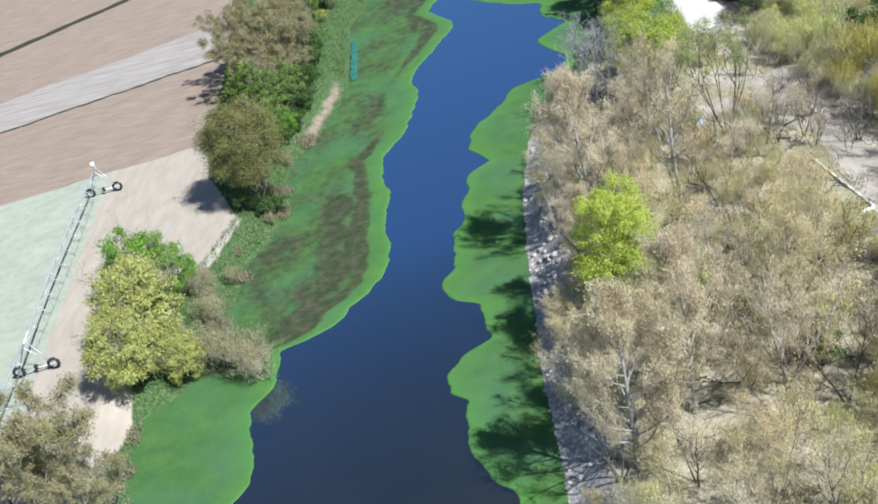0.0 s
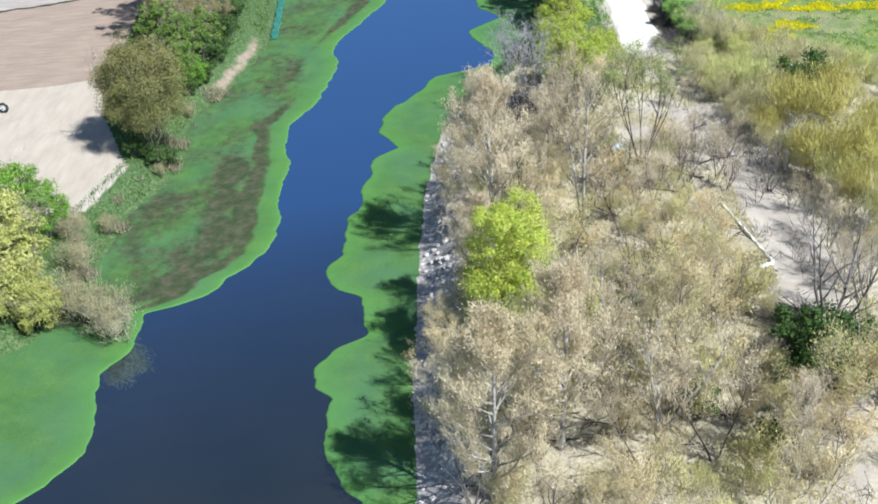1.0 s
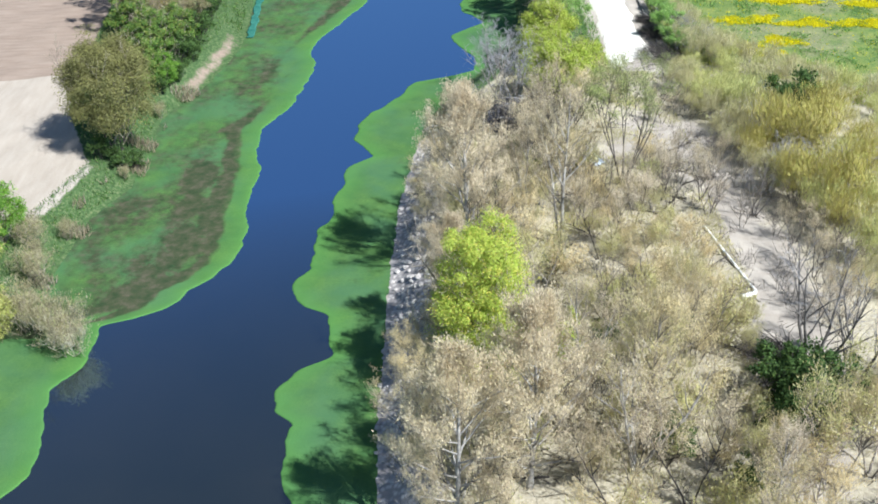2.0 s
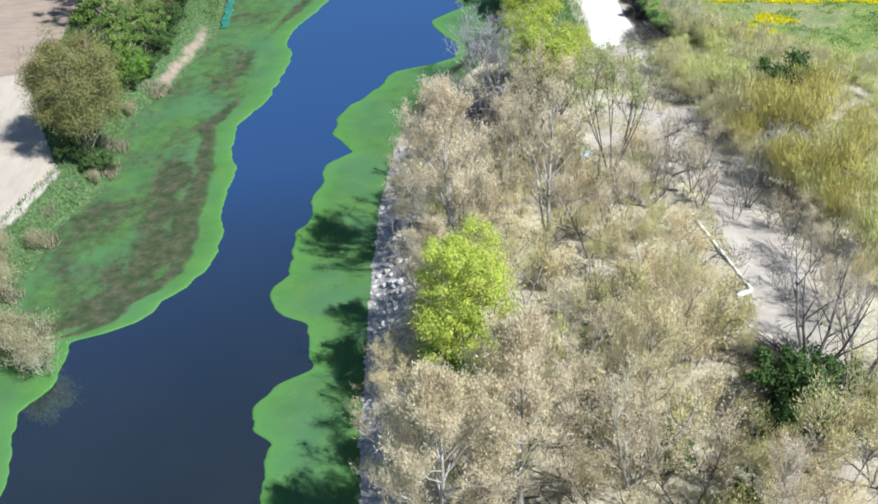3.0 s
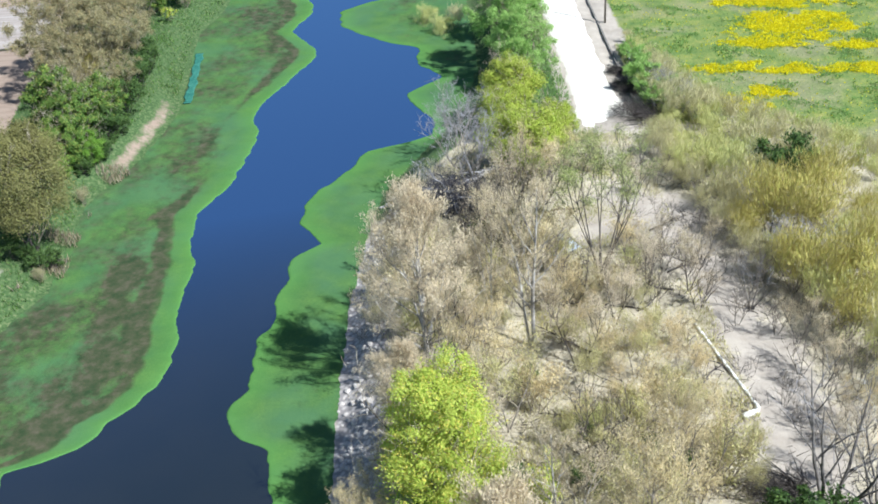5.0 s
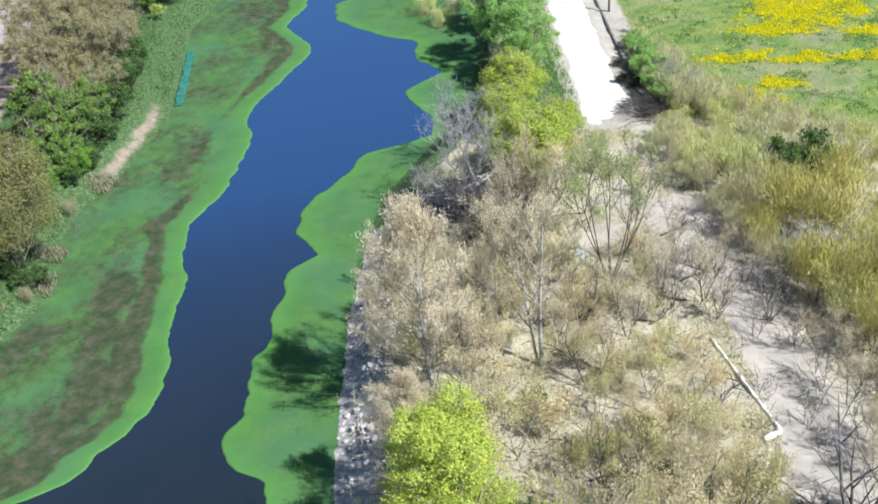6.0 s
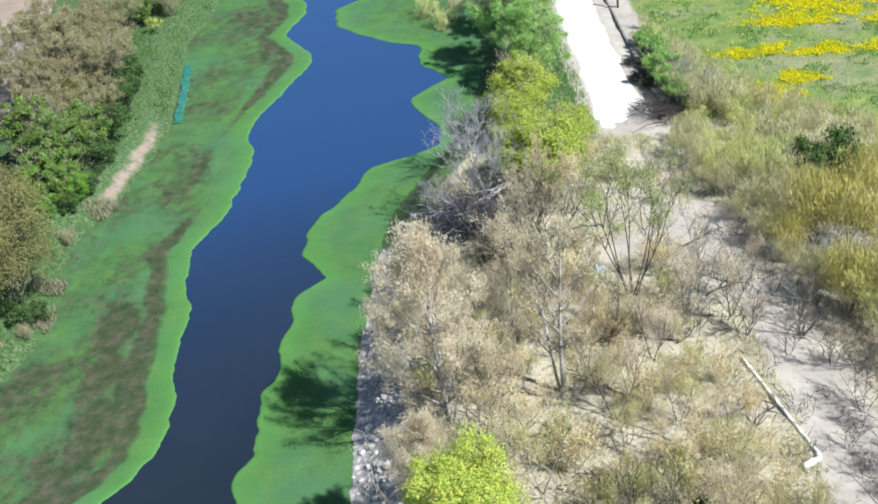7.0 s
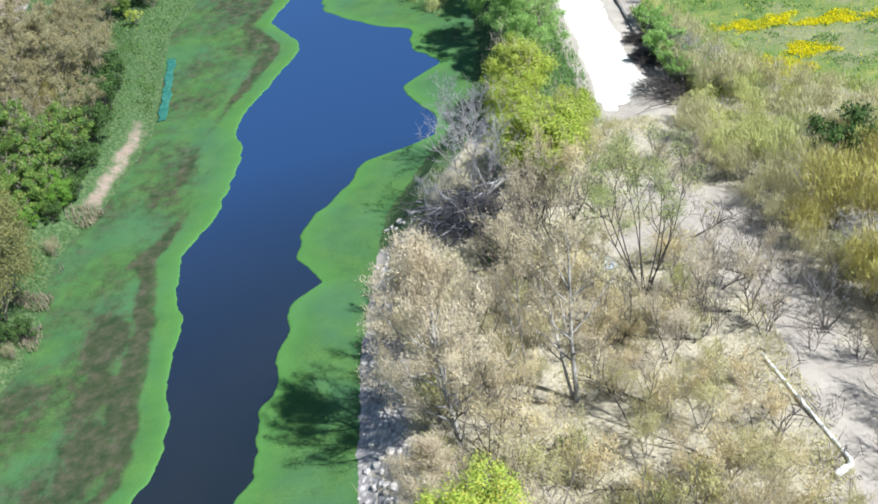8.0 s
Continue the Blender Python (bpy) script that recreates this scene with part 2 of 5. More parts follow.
def ground_material():
    """Sand and litter, grass, field soil, pale crop, furrowed strip, meadow and grey rubble, each where its own weight is set."""
    m = Nodes("ground")
    where = m.place()
    fine = m.noise(where, 3.2, 6, 0.65)
    mid = m.noise(where, 0.55, 5, 0.6)
    wide = m.noise(where, 0.09, 3)
    grit = m.noise(where, 16.0, 3)

    def mask(name, ragged=0.8):
        v = m.maths("ADD", m.attr(name), m.maths("MULTIPLY", m.maths("SUBTRACT", m.maths("ADD", m.maths("MULTIPLY", mid, 0.6), m.maths("MULTIPLY", fine, 0.4)), 0.5), ragged))
        return m.ramp(v, (0.42, 0.0), (0.58, 1.0))

    sand = m.ramp(mid, (0.3, (0.34, 0.305, 0.275)), (0.7, (0.47, 0.43, 0.395)))
    sand = m.mix(m.ramp(grit, (0.4, 0.0), (0.75, 0.3)), sand, (0.26, 0.23, 0.20))
    litter = m.ramp(fine, (0.3, (0.25, 0.225, 0.17)), (0.5, (0.42, 0.38, 0.30)), (0.72, (0.55, 0.51, 0.415)))
    color = m.mix(mask("litter", 1.5), sand, litter)
    grass = m.ramp(fine, (0.28, (0.03, 0.055, 0.025)), (0.52, (0.07, 0.125, 0.05)), (0.75, (0.20, 0.22, 0.12)))
    soil = m.ramp(m.noise(m.stretch(where, (0.25, 1.4, 1), 0.5), 1.0, 5), (0.3, (0.26, 0.20, 0.165)), (0.7, (0.33, 0.265, 0.225)))
    color = m.mix(mask("soil", 0.12), color, soil)
    strip = m.ramp(m.noise(m.stretch(where, (0.12, 1.6, 1), 0.42), 1.0, 6, 0.7), (0.35, (0.28, 0.245, 0.23)), (0.6, (0.39, 0.36, 0.35)))
    color = m.mix(mask("strip", 0.2), color, strip)
    crop = m.ramp(m.noise(where, 0.8, 5), (0.3, (0.32, 0.35, 0.29)), (0.7, (0.40, 0.42, 0.36)))
    color = m.mix(mask("crop", 0.15), color, crop)
    track = m.ramp(m.noise(m.stretch(where, (1.1, 0.25, 1)), 1.0, 5), (0.3, (0.38, 0.33, 0.285)), (0.7, (0.44, 0.39, 0.345)))
    color = m.mix(mask("track", 0.3), color, track)
    color = m.mix(mask("grass", 1.0), color, grass)
    meadow = m.ramp(m.maths("ADD", m.maths("MULTIPLY", fine, 0.5), m.maths("MULTIPLY", mid, 0.5)), (0.34, (0.065, 0.135, 0.05)), (0.5, (0.15, 0.21, 0.065)), (0.66, (0.27, 0.28, 0.09)))
    meadow = m.mix(m.ramp(m.noise(where, 0.16, 4), (0.47, 0.0), (0.62, 0.7)), meadow, m.ramp(fine, (0.3, (0.17, 0.18, 0.10)), (0.7, (0.30, 0.29, 0.19))))
    color = m.mix(mask("meadow", 0.8), color, meadow)
    rubble = m.ramp(m.node("ShaderNodeTexVoronoi", Vector=where, Scale=2.2).outputs["Distance"], (0.1, (0.58, 0.545, 0.54)), (0.6, (0.30, 0.28, 0.285)))
    color = m.mix(mask("rubble", 0.6), color, rubble)
    color = m.mix(mask("ditch", 0.2), color, (0.05, 0.05, 0.035))
    m.bump(m.maths("ADD", fine, m.maths("MULTIPLY", mid, 2.0)), 0.5, 0.12)
    return m.done(color, 0.95, 0, 0.1)


def road_material():
    m = Nodes("white_gravel")
    where = m.place()
    c = m.ramp(m.noise(m.stretch(where, (1.2, 0.12, 1)), 1.0, 6), (0.3, (0.66, 0.63, 0.58)), (0.6, (0.86, 0.84, 0.80)))
    c = m.mix(m.ramp(m.noise(where, 9.0, 4), (0.45, 0.0), (0.8, 0.35)), c, (0.55, 0.52, 0.47))
    m.bump(m.noise(where, 14.0, 4), 0.4, 0.03)
    return m.done(c, 0.95, 0, 0.1)


WATER, ALGAE, GROUND, ROAD = water_material(), algae_material(), ground_material(), road_material()

# ---- plan: the shores, north along +y; z = 0 is the water ----


def curve(rows):
    """A smooth line x(y) through rows of (y, x)."""
    ys, xs = np.array(rows, float).T
    order = np.argsort(ys)
    ys, xs = ys[order], xs[order]
    slope = np.gradient(xs, ys)
    sec = np.diff(xs) / np.diff(ys)
    for i in range(1, len(ys) - 1):
        a, b = sec[i - 1], sec[i]
        slope[i] = 0 if a * b <= 0 else 2 * a * b / (a + b)
    def at(y):
        y = np.clip(np.asarray(y, float), ys[0], ys[-1])
        i = np.clip(np.searchsorted(ys, y) - 1, 0, len(ys) - 2)
        h = ys[i + 1] - ys[i]
        u = (y - ys[i]) / h
        return ((2 * u**3 - 3 * u**2 + 1) * xs[i] + (u**3 - 2 * u**2 + u) * h * slope[i]
                + (3 * u**2 - 2 * u**3) * xs[i + 1] + (u**3 - u**2) * h * slope[i + 1])
    return at


weed_left = curve([(90, -10), (76, -6.6), (65, -3.6), (57.5, -6), (48.6, -2.4), (41, -5.2), (30, -9.2), (25, -8.3), (19, -9.2), (13.7, -10.2),
                   (6.6, -13.1), (2, -13), (-2.3, -12.1), (-10.4, -12.6), (-13.5, -11.9), (-18.4, -12.2), (-21.6, -13.5), (-24.2, -15.6),
                   (-27, -17.4), (-28.6, -20.3), (-29.6, -22.9), (-34.5, -22.9), (-38.1, -24.9), (-43.2, -24.2), (-47, -23.7), (-51, -26), (-56, -30), (-90, -31)])
weed_right = curve([(90, 16), (70, 11), (66.3, 4), (63, 0.4), (59, 0.5), (54.7, 3.2), (50.5, 7.5), (48, 11.3), (43.3, 11.1), (37.9, 13.9), (33.3, 9.6), (29.5, 10.5),
                    (25.5, 12.5), (22.3, 12.3), (20.4, 9.4), (18.6, 4.3), (15.7, 3.2), (13.2, 1.5), (10.3, -0.8), (4.6, -2.2), (0.1, 0), (-2.8, -2.9),
                    (-5.2, -2.7), (-9.8, -3.7), (-13, -3.6), (-15, -4.9), (-21.4, -5), (-24.2, -6.5), (-27.3, -5.3), (-29.4, -2.9), (-34.8, -2.2),
                    (-36.7, -4.8), (-39.6, -6.4), (-41.5, -6), (-43.2, -4.9), (-47.3, -4.9), (-52.7, -3.6), (-55.5, -1.3), (-60, -2), (-90, -3)])
bank_left = curve([(90, -15), (67, -17), (57.7, -19.4), (34.3, -18.8), (20.6, -21.4), (10.3, -25.2), (-4.4, -25.5), (-11.7, -28.3), (-21, -29.2),
                   (-32.6, -32.2), (-37, -36.5), (-46, -35), (-90, -36)])
bank_right = curve([(90, 21), (60, 19), (44, 19), (34, 17.5), (26, 15.5), (20.5, 12.4), (14, 9), (7.8, 6), (-2, 4.4), (-15.2, 2.8), (-32, 2.3), (-43, 1.9), (-56, 2.3), (-90, 2.5)])


def wobble(x, y, scale, seed=0.0):
    """Cheap smooth noise between -1 and 1."""
    a = np.sin(x * scale * 1.7 + seed + 1.3 * np.sin(y * scale * 1.1 + seed)) * np.cos(y * scale * 1.9 - seed * 2 + np.sin(x * scale * 0.7))
    b = np.sin((x * 0.8 + y * 0.6) * scale * 3.1 + seed * 3) * np.cos((y * 0.8 - x * 0.6) * scale * 2.7 + seed)
    return 0.65 * a + 0.35 * b


def step(v, a, b):
    u = np.clip((v - a) / (b - a), 0, 1)
    return u * u * (3 - 2 * u)


def land(x, y):
    """The height of the ground."""
    x, y = np.asarray(x, float), np.asarray(y, float)
    right = x - bank_right(y)
    left = bank_left(y) - x
    z = -0.9 + 0.95 * np.maximum(step(right, -3, 0), step(left, -3, 0))
    z = z + step(right, 0, 4.2) * (2.4 + 0.18 * wobble(x, y, 0.35)) + step(left, 0, 4.5) * (2.1 + 0.12 * wobble(x, y, 0.3, 2))
    return z + 0.05 * wobble(x, y, 1.3, 5) * (z > 0.3) - 0.25 * np.exp(-((x - 35.3) / 0.4) ** 2) * step(y, 16, 22)


def height(x, y):
    return float(land(x, y))


def mesh_from(name, verts, faces, material, smooth=False):
    data = bpy.data.meshes.new(name)
    data.from_pydata([tuple(v) for v in verts] if not isinstance(verts, np.ndarray) else verts.tolist(), [], faces if isinstance(faces, list) else faces.tolist())
    data.materials.append(material)
    if smooth:
        data.shade_smooth()
    data.update()
    return data


def child(name, data, parent, label=""):
    ob = new(name, data)
    ob.parent = parent
    return tagged(ob, label)


def grid_faces(rows, cols):
    i = np.arange((rows - 1) * (cols - 1))
    a = (i // (cols - 1)) * cols + i % (cols - 1)
    return np.stack([a, a + 1, a + cols + 1, a + cols], 1)


def set_weight(data, name, values):
    data.attributes.new(name, "FLOAT", "POINT").data.foreach_set("value", np.ascontiguousarray(values, dtype=np.float32))


# ---- ground, one sheet to the horizon ----


def line_side(x, y, a, b):
    """Metres to the left of the line from a to b."""
    dx, dy = b[0] - a[0], b[1] - a[1]
    return ((y - a[1]) * dx - (x - a[0]) * dy) / math.hypot(dx, dy)


def make_ground():
    far = np.array([-3000, -1500, -700, -350, -220, -160])
    xs = np.concatenate([far, np.arange(-120, -60, 1.5), np.arange(-60, 75, 0.75), np.arange(75, 121, 1.5), -far[::-1]])
    ys = np.concatenate([far, np.arange(-110, -75, 1.5), np.arange(-75, 75, 0.75), np.arange(75, 131, 1.5), -far[::-1]])
    X, Y = np.meshgrid(xs, ys)
    x, y = X.ravel(), Y.ravel()
    data = mesh_from("ground", np.stack([x, y, land(x, y)], 1), grid_faces(len(ys), len(xs)), GROUND, True)
    right, left = x - bank_right(y), bank_left(y) - x
    east, west = right > 0, left > -1.5
    corridor = np.interp(y, [-60, -40, -28, -14, -4, 4, 14], [31, 35.5, 36.5, 35.5, 33, 31, 31])
    width = np.interp(y, [-60, -40, -28, -14, -4, 4, 14], [3.0, 3.2, 3.4, 2.6, 4.5, 3.0, 2.5])
    path = np.exp(-((x - corridor) / width) ** 2) * (1 - 0.8 * step(y, -2, 6))
    clearing = np.exp(-((x - 29) / 6) ** 2 - ((y + 4) / 5) ** 2)
    meadow_edge = np.interp(y, [5, 13, 20, 26, 38, 60], [58, 51, 44.5, 41.5, 38.2, 38])
    meadow = step(x, meadow_edge - 2, meadow_edge + 2) * east
    litter = (0.70 - 0.5 * path - 0.35 * clearing) * step(right, 3, 6) * (1 - meadow) * (1 - step(x, 26, 28.5) * step(y, 13, 16))
    grass = 0.30 * step(right, 5, 12) * (1 - path) * step(wobble(x, y, 0.22, 4), -0.2, 0.8) * (y < 12)
    grass = grass + 0.8 * step(x, 36, 37) * (1 - step(x, 44, 48)) * step(y, 12, 18) * (1 - step(y, 36, 40)) + 0.8 * east * (1 - step(x, 26.5, 28.6)) * step(y, 16, 24)
    grass = grass + 0.85 * step(right, -1, 0.2) * (1 - step(right, 4, 7)) * step(y, 0, 5)
    sandy = np.exp(-((left - 1.5) / 1.4) ** 2) * step(y, 13, 20) * (1 - step(y, 33, 38))
    field_edge = np.interp(y, [-60, -38, -33, -14, -3, 10, 30, 60, 90], [-40, -37, -36.8, -33.8, -30.4, -36, -38, -40, -42])
    inland = step(field_edge - x, -0.7, 0.7) * west
    grass = grass + 1.0 * west * (1 - inland) * (1 - 0.56 * sandy)
    pale = np.exp(-((x - field_edge - 0.9) / 0.7) ** 2) * step(y, -24, -14) * (1 - step(y, -5, -1))
    grass = grass * (1 - 0.7 * pale * west)
    line_c = line_side(x, y, (-67.3, 16.4), (-41.1, 20.0)) + 0.3 * wobble(x, y, 0.15)
    line_b = line_side(x, y, (-76.8, 44.6), (-42.2, 53.4))
    line_b2 = line_side(x, y, (-90, 56), (-46, 71))
    line_a = line_side(x, y, (-91.3, 87.6), (-68.2, 103.4))
    pivot = -49.6 - 0.064 * (y + 10)
    soil = 0.9 * sandy * west + inland * step(line_c, -0.5, 0.5) * (1 - step(line_b, -0.5, 0.5)) + inland * step(line_b2, -0.5, 0.5)
    strip = inland * step(line_b, -0.5, 0.5) * (1 - step(line_b2, -0.5, 0.5))
    crop = inland * (1 - step(line_c, -0.5, 0.5)) * step(pivot - x, -0.8, 0.8)
    track = inland * (1 - step(line_c, -0.5, 0.5)) * (1 - step(pivot - x, -0.8, 0.8))
    ditch = inland * np.maximum(np.exp(-(line_b / 0.45) ** 2), np.exp(-(line_a / 1.6) ** 2))
    rubble = step(right, -0.5, 0.4) * (1 - step(right, 3.4, 4.6)) * (1 - step(y, -3, 3))
    for name, v in (("litter", litter), ("grass", grass), ("soil", soil), ("strip", strip), ("crop", crop), ("track", track),
                    ("meadow", meadow), ("rubble", rubble), ("ditch", ditch)):
        set_weight(data, name, v)
    tagged(new("ground", data), "sandy river land with dry litter, grass and bare fields", "ground", kind="structure")


make_ground()


def make_water():
    xs, ys = np.linspace(-60, 40, 3), np.array([-3000, -110, 0, 130, 3000])
    X, Y = np.meshgrid(xs, ys)
    data = mesh_from("water", np.stack([X.ravel(), Y.ravel(), 0 * X.ravel()], 1), grid_faces(5, 3), WATER)
    tagged(new("water", data), "still dark river reflecting blue sky", "water", kind="structure")


make_water()


def make_weed(name, outer, inner, sign, label):
    """A mat of floating weed between the open water (outer) and the bank (inner)."""
    ys = np.arange(-139, 88, 0.3)
    cols = np.array([0, 0.004, 0.02, 0.05, 0.1, 0.16, 0.23, 0.31, 0.4, 0.5, 0.6, 0.7, 0.8, 0.9, 1.0])
    a = outer(ys) + 0.16 * wobble(ys, 0 * ys, 0.9, 1) + 0.10 * wobble(ys, 0 * ys, 2.3, 4) - sign * (0.30 if sign > 0 else 0.14) * (np.abs(np.sin(ys * 0.85 + 1.2 * np.sin(ys * 0.31))) - 0.6)
    b = inner(ys) + sign * 0.9 + 0.25 * wobble(ys, 0 * ys, 0.6, 3)
    X = a[:, None] + (b - a)[:, None] * cols[None, :]
    Y = np.repeat(ys[:, None], len(cols), 1) + 0 * X
    d = np.abs(X - a[:, None])
    Z = 0.07 + 0.03 * wobble(X, Y, 1.1, 2) + 0.02 * wobble(X, Y, 3.0, 7)
    Z[:, 0] = -0.08
    Z[:, 1] = 0.03
    data = mesh_from(name, np.stack([X.ravel(), Y.ravel(), Z.ravel()], 1), grid_faces(len(ys), len(cols))[:, ::-1] if sign < 0 else grid_faces(len(ys), len(cols)), ALGAE, True)
    set_weight(data, "rim", np.clip(d / 4, 0, 1).ravel())
    if sign < 0:
        band = np.exp(-((d - 3.2 - 0.8 * wobble(X, Y, 0.15, 3)) / 1.15) ** 2) * (1.55 + 0.35 * wobble(X, Y, 0.2, 1)) * (1 - 0.55 * step(Y, 8, 20) * (1 - step(Y, 32, 40)))
        dark = np.exp(-((d - 6.3) / 3.2) ** 2) * step(Y, -33, -26) * (1 - step(Y, -4, 8)) * (1.4 + 0.55 * wobble(X, Y, 0.3, 6))
        inside = step(d, 2.5, 5) * (0.84 + 0.28 * wobble(X, Y, 0.16, 6))
        brown = np.maximum(np.maximum(band, inside), dark) * step(d, 0.9, 2.4) * (1 - 0.7 * (Y < -31))
    else:
        brown = 0.66 * step(d, 1.6, 4.0) * (0.8 + 0.35 * wobble(X, Y, 0.2, 2)) + 0.15 * step(d, 1.5, 3) * step(Y, 25, 30)
    set_weight(data, "brown", brown.ravel())
    tagged(new(name, data), label, "weed", kind="stuff")


make_weed("floating_weed", weed_left, bank_left, -1, "bright green floating weed with a brown band on the river")
make_weed("floating_weed", weed_right, bank_right, 1, "lobed bright green floating weed along the river bank")


def make_road():
    ys = np.arange(9, 131, 0.5)
    a = 28.6 + 0.22 * wobble(ys, 0 * ys, 0.5, 1) + 0.12 * wobble(ys, 0 * ys, 2.1, 2) + 2.4 * (1 - step(ys, 9, 18)) - 0.5 * np.exp(-((ys - 20) / 5) ** 2)
    b = 33.9 + 0.22 * wobble(ys, 0 * ys, 0.5, 6) + 0.12 * wobble(ys, 0 * ys, 2.3, 5) + 1.3 * np.exp(-((ys - 16) / 6) ** 2) - 0.6 * (1 - step(ys, 4, 10))
    cols = np.linspace(0, 1, 11)
    X = a[:, None] + (b - a)[:, None] * cols
    Y = np.repeat(ys[:, None], len(cols), 1)
    Z = 2.62 + 0.06 * np.sin(cols * math.pi)[None, :] + 0.02 * wobble(X, Y, 1.2, 3) - 0.45 * (1 - step(Y, 13, 21)) + 0.16 * wobble(X, Y, 0.9, 8) * (1 - step(Y, 16, 23))
    Z[:, 0], Z[:, -1] = 2.2, 2.2
    data = mesh_from("road", np.stack([X.ravel(), Y.ravel(), Z.ravel()], 1), grid_faces(len(ys), len(cols)), ROAD, True)
    tagged(new("road", data), "straight white gravel track along the river", "road", kind="structure")


make_road()

# ---- trees ----


def tube_into(verts, faces, pts, radii, sides):
    """Add a tapering tube along pts to a vertex and face list."""
    base = len(verts)
    pts = [Vector(p) for p in pts]
    for i, p in enumerate(pts):
        way = (pts[min(i + 1, len(pts) - 1)] - pts[max(i - 1, 0)]).normalized()
        side = way.orthogonal().normalized()
        other = way.cross(side)
        for k in range(sides):
            a = 2 * math.pi * k / sides
            verts.append(tuple(p + (side * math.cos(a) + other * math.sin(a)) * radii[i]))
    for i in range(len(pts) - 1):
        for k in range(sides):
            k2 = (k + 1) % sides
            a = base + i * sides
            faces.append((a + k, a + k2, a + sides + k2, a + sides + k))
    if sides > 3:
        faces.append(tuple(base + (len(pts) - 1) * sides + k for k in range(sides)))


def bough(rng, start, way, length, r, steps, lift, bend):
    """A limb's points and radii: it wanders, and lift draws it up (or down)."""
    p, d = Vector(start), Vector(way).normalized()
    pts, rad = [p.copy()], [r]
    for i in range(steps):
        d = (d + Vector((rng.gauss(0, bend), rng.gauss(0, bend), rng.gauss(0, bend) + lift))).normalized()
        p = p + d * (length / steps)
        pts.append(p.copy())
        rad.append(max(r * (1 - 0.85 * (i + 1) / steps), 0.006))
    return pts, rad, d


def along(pts, u):
    i = min(int(u * (len(pts) - 1)), len(pts) - 2)
    f = u * (len(pts) - 1) - i
    return pts[i].lerp(pts[i + 1], f), (pts[i + 1] - pts[i]).normalized()


def skeleton(rng, tall, stems, first, reach, limbs, subs, twigs, lift, lean=0.08, droop=0.0, girth=0.02):
    """Branches by order: 0 stems, 1 limbs, 2 branches, 3 twigs; each a list of (points, radii)."""
    orders = [[], [], [], []]
    for s in range(stems):
        turn = 2 * math.pi * (s + rng.random() * 0.6) / max(stems, 1)
        tilt = lean if stems == 1 else 0.28 + 0.15 * rng.random()
        way = (math.cos(turn) * tilt, math.sin(turn) * tilt, 1)
        length = tall * rng.uniform(0.85, 0.97) if stems == 1 else tall * rng.uniform(0.75, 0.95)
        r = tall * girth / math.sqrt(stems)
        pts, rad, _ = bough(rng, (math.cos(turn) * 0.2 * (stems > 1), math.sin(turn) * 0.2 * (stems > 1), -0.25), way, length, r, 8, 0.05, 0.07)
        rad[0] = r * 1.35
        orders[0].append((pts, rad))
        for k in range(limbs):
            u = first + (0.96 - first) * (k + rng.random()) / limbs
            p, d = along(pts, u)
            a = k * 2.4 + rng.uniform(-0.5, 0.5)
            out = Vector((math.cos(a), math.sin(a), 0.75 + 0.9 * u))
            ln = reach * (1.15 - 0.75 * u) * rng.uniform(0.75, 1.2)
            lp, lr, _ = bough(rng, p, out + d * 0.3, ln, r * (1.05 - u) * 0.62 + 0.02, 5, lift, 0.13)
            orders[1].append((lp, lr))
            for j in range(subs):
                v = 0.25 + 0.72 * (j + rng.random()) / subs
                q, e = along(lp, v)
                w = Vector((rng.gauss(0, 0.6), rng.gauss(0, 0.6), rng.gauss(0.15 - droop, 0.4))) + e * 0.9
                sp, sr, _ = bough(rng, q, w, ln * 0.42 * rng.uniform(0.7, 1.25), 0.035 * (1.2 - v), 3, lift * 0.8 - droop * 0.5, 0.16)
                orders[2].append((sp, sr))
                for i in range(twigs):
                    tq, te = along(sp, 0.3 + 0.69 * (i + rng.random()) / twigs)
                    w = Vector((rng.gauss(0, 0.6), rng.gauss(0, 0.6), rng.gauss(0.25 - droop * 2, 0.4))) + te * 0.7
                    tp, tr, _ = bough(rng, tq, w, ln * 0.2 * rng.uniform(0.6, 1.3) * (1 + droop * 2), 0.014, 1, lift - droop, 0.12)
                    orders[3].append((tp, tr))
    return orders


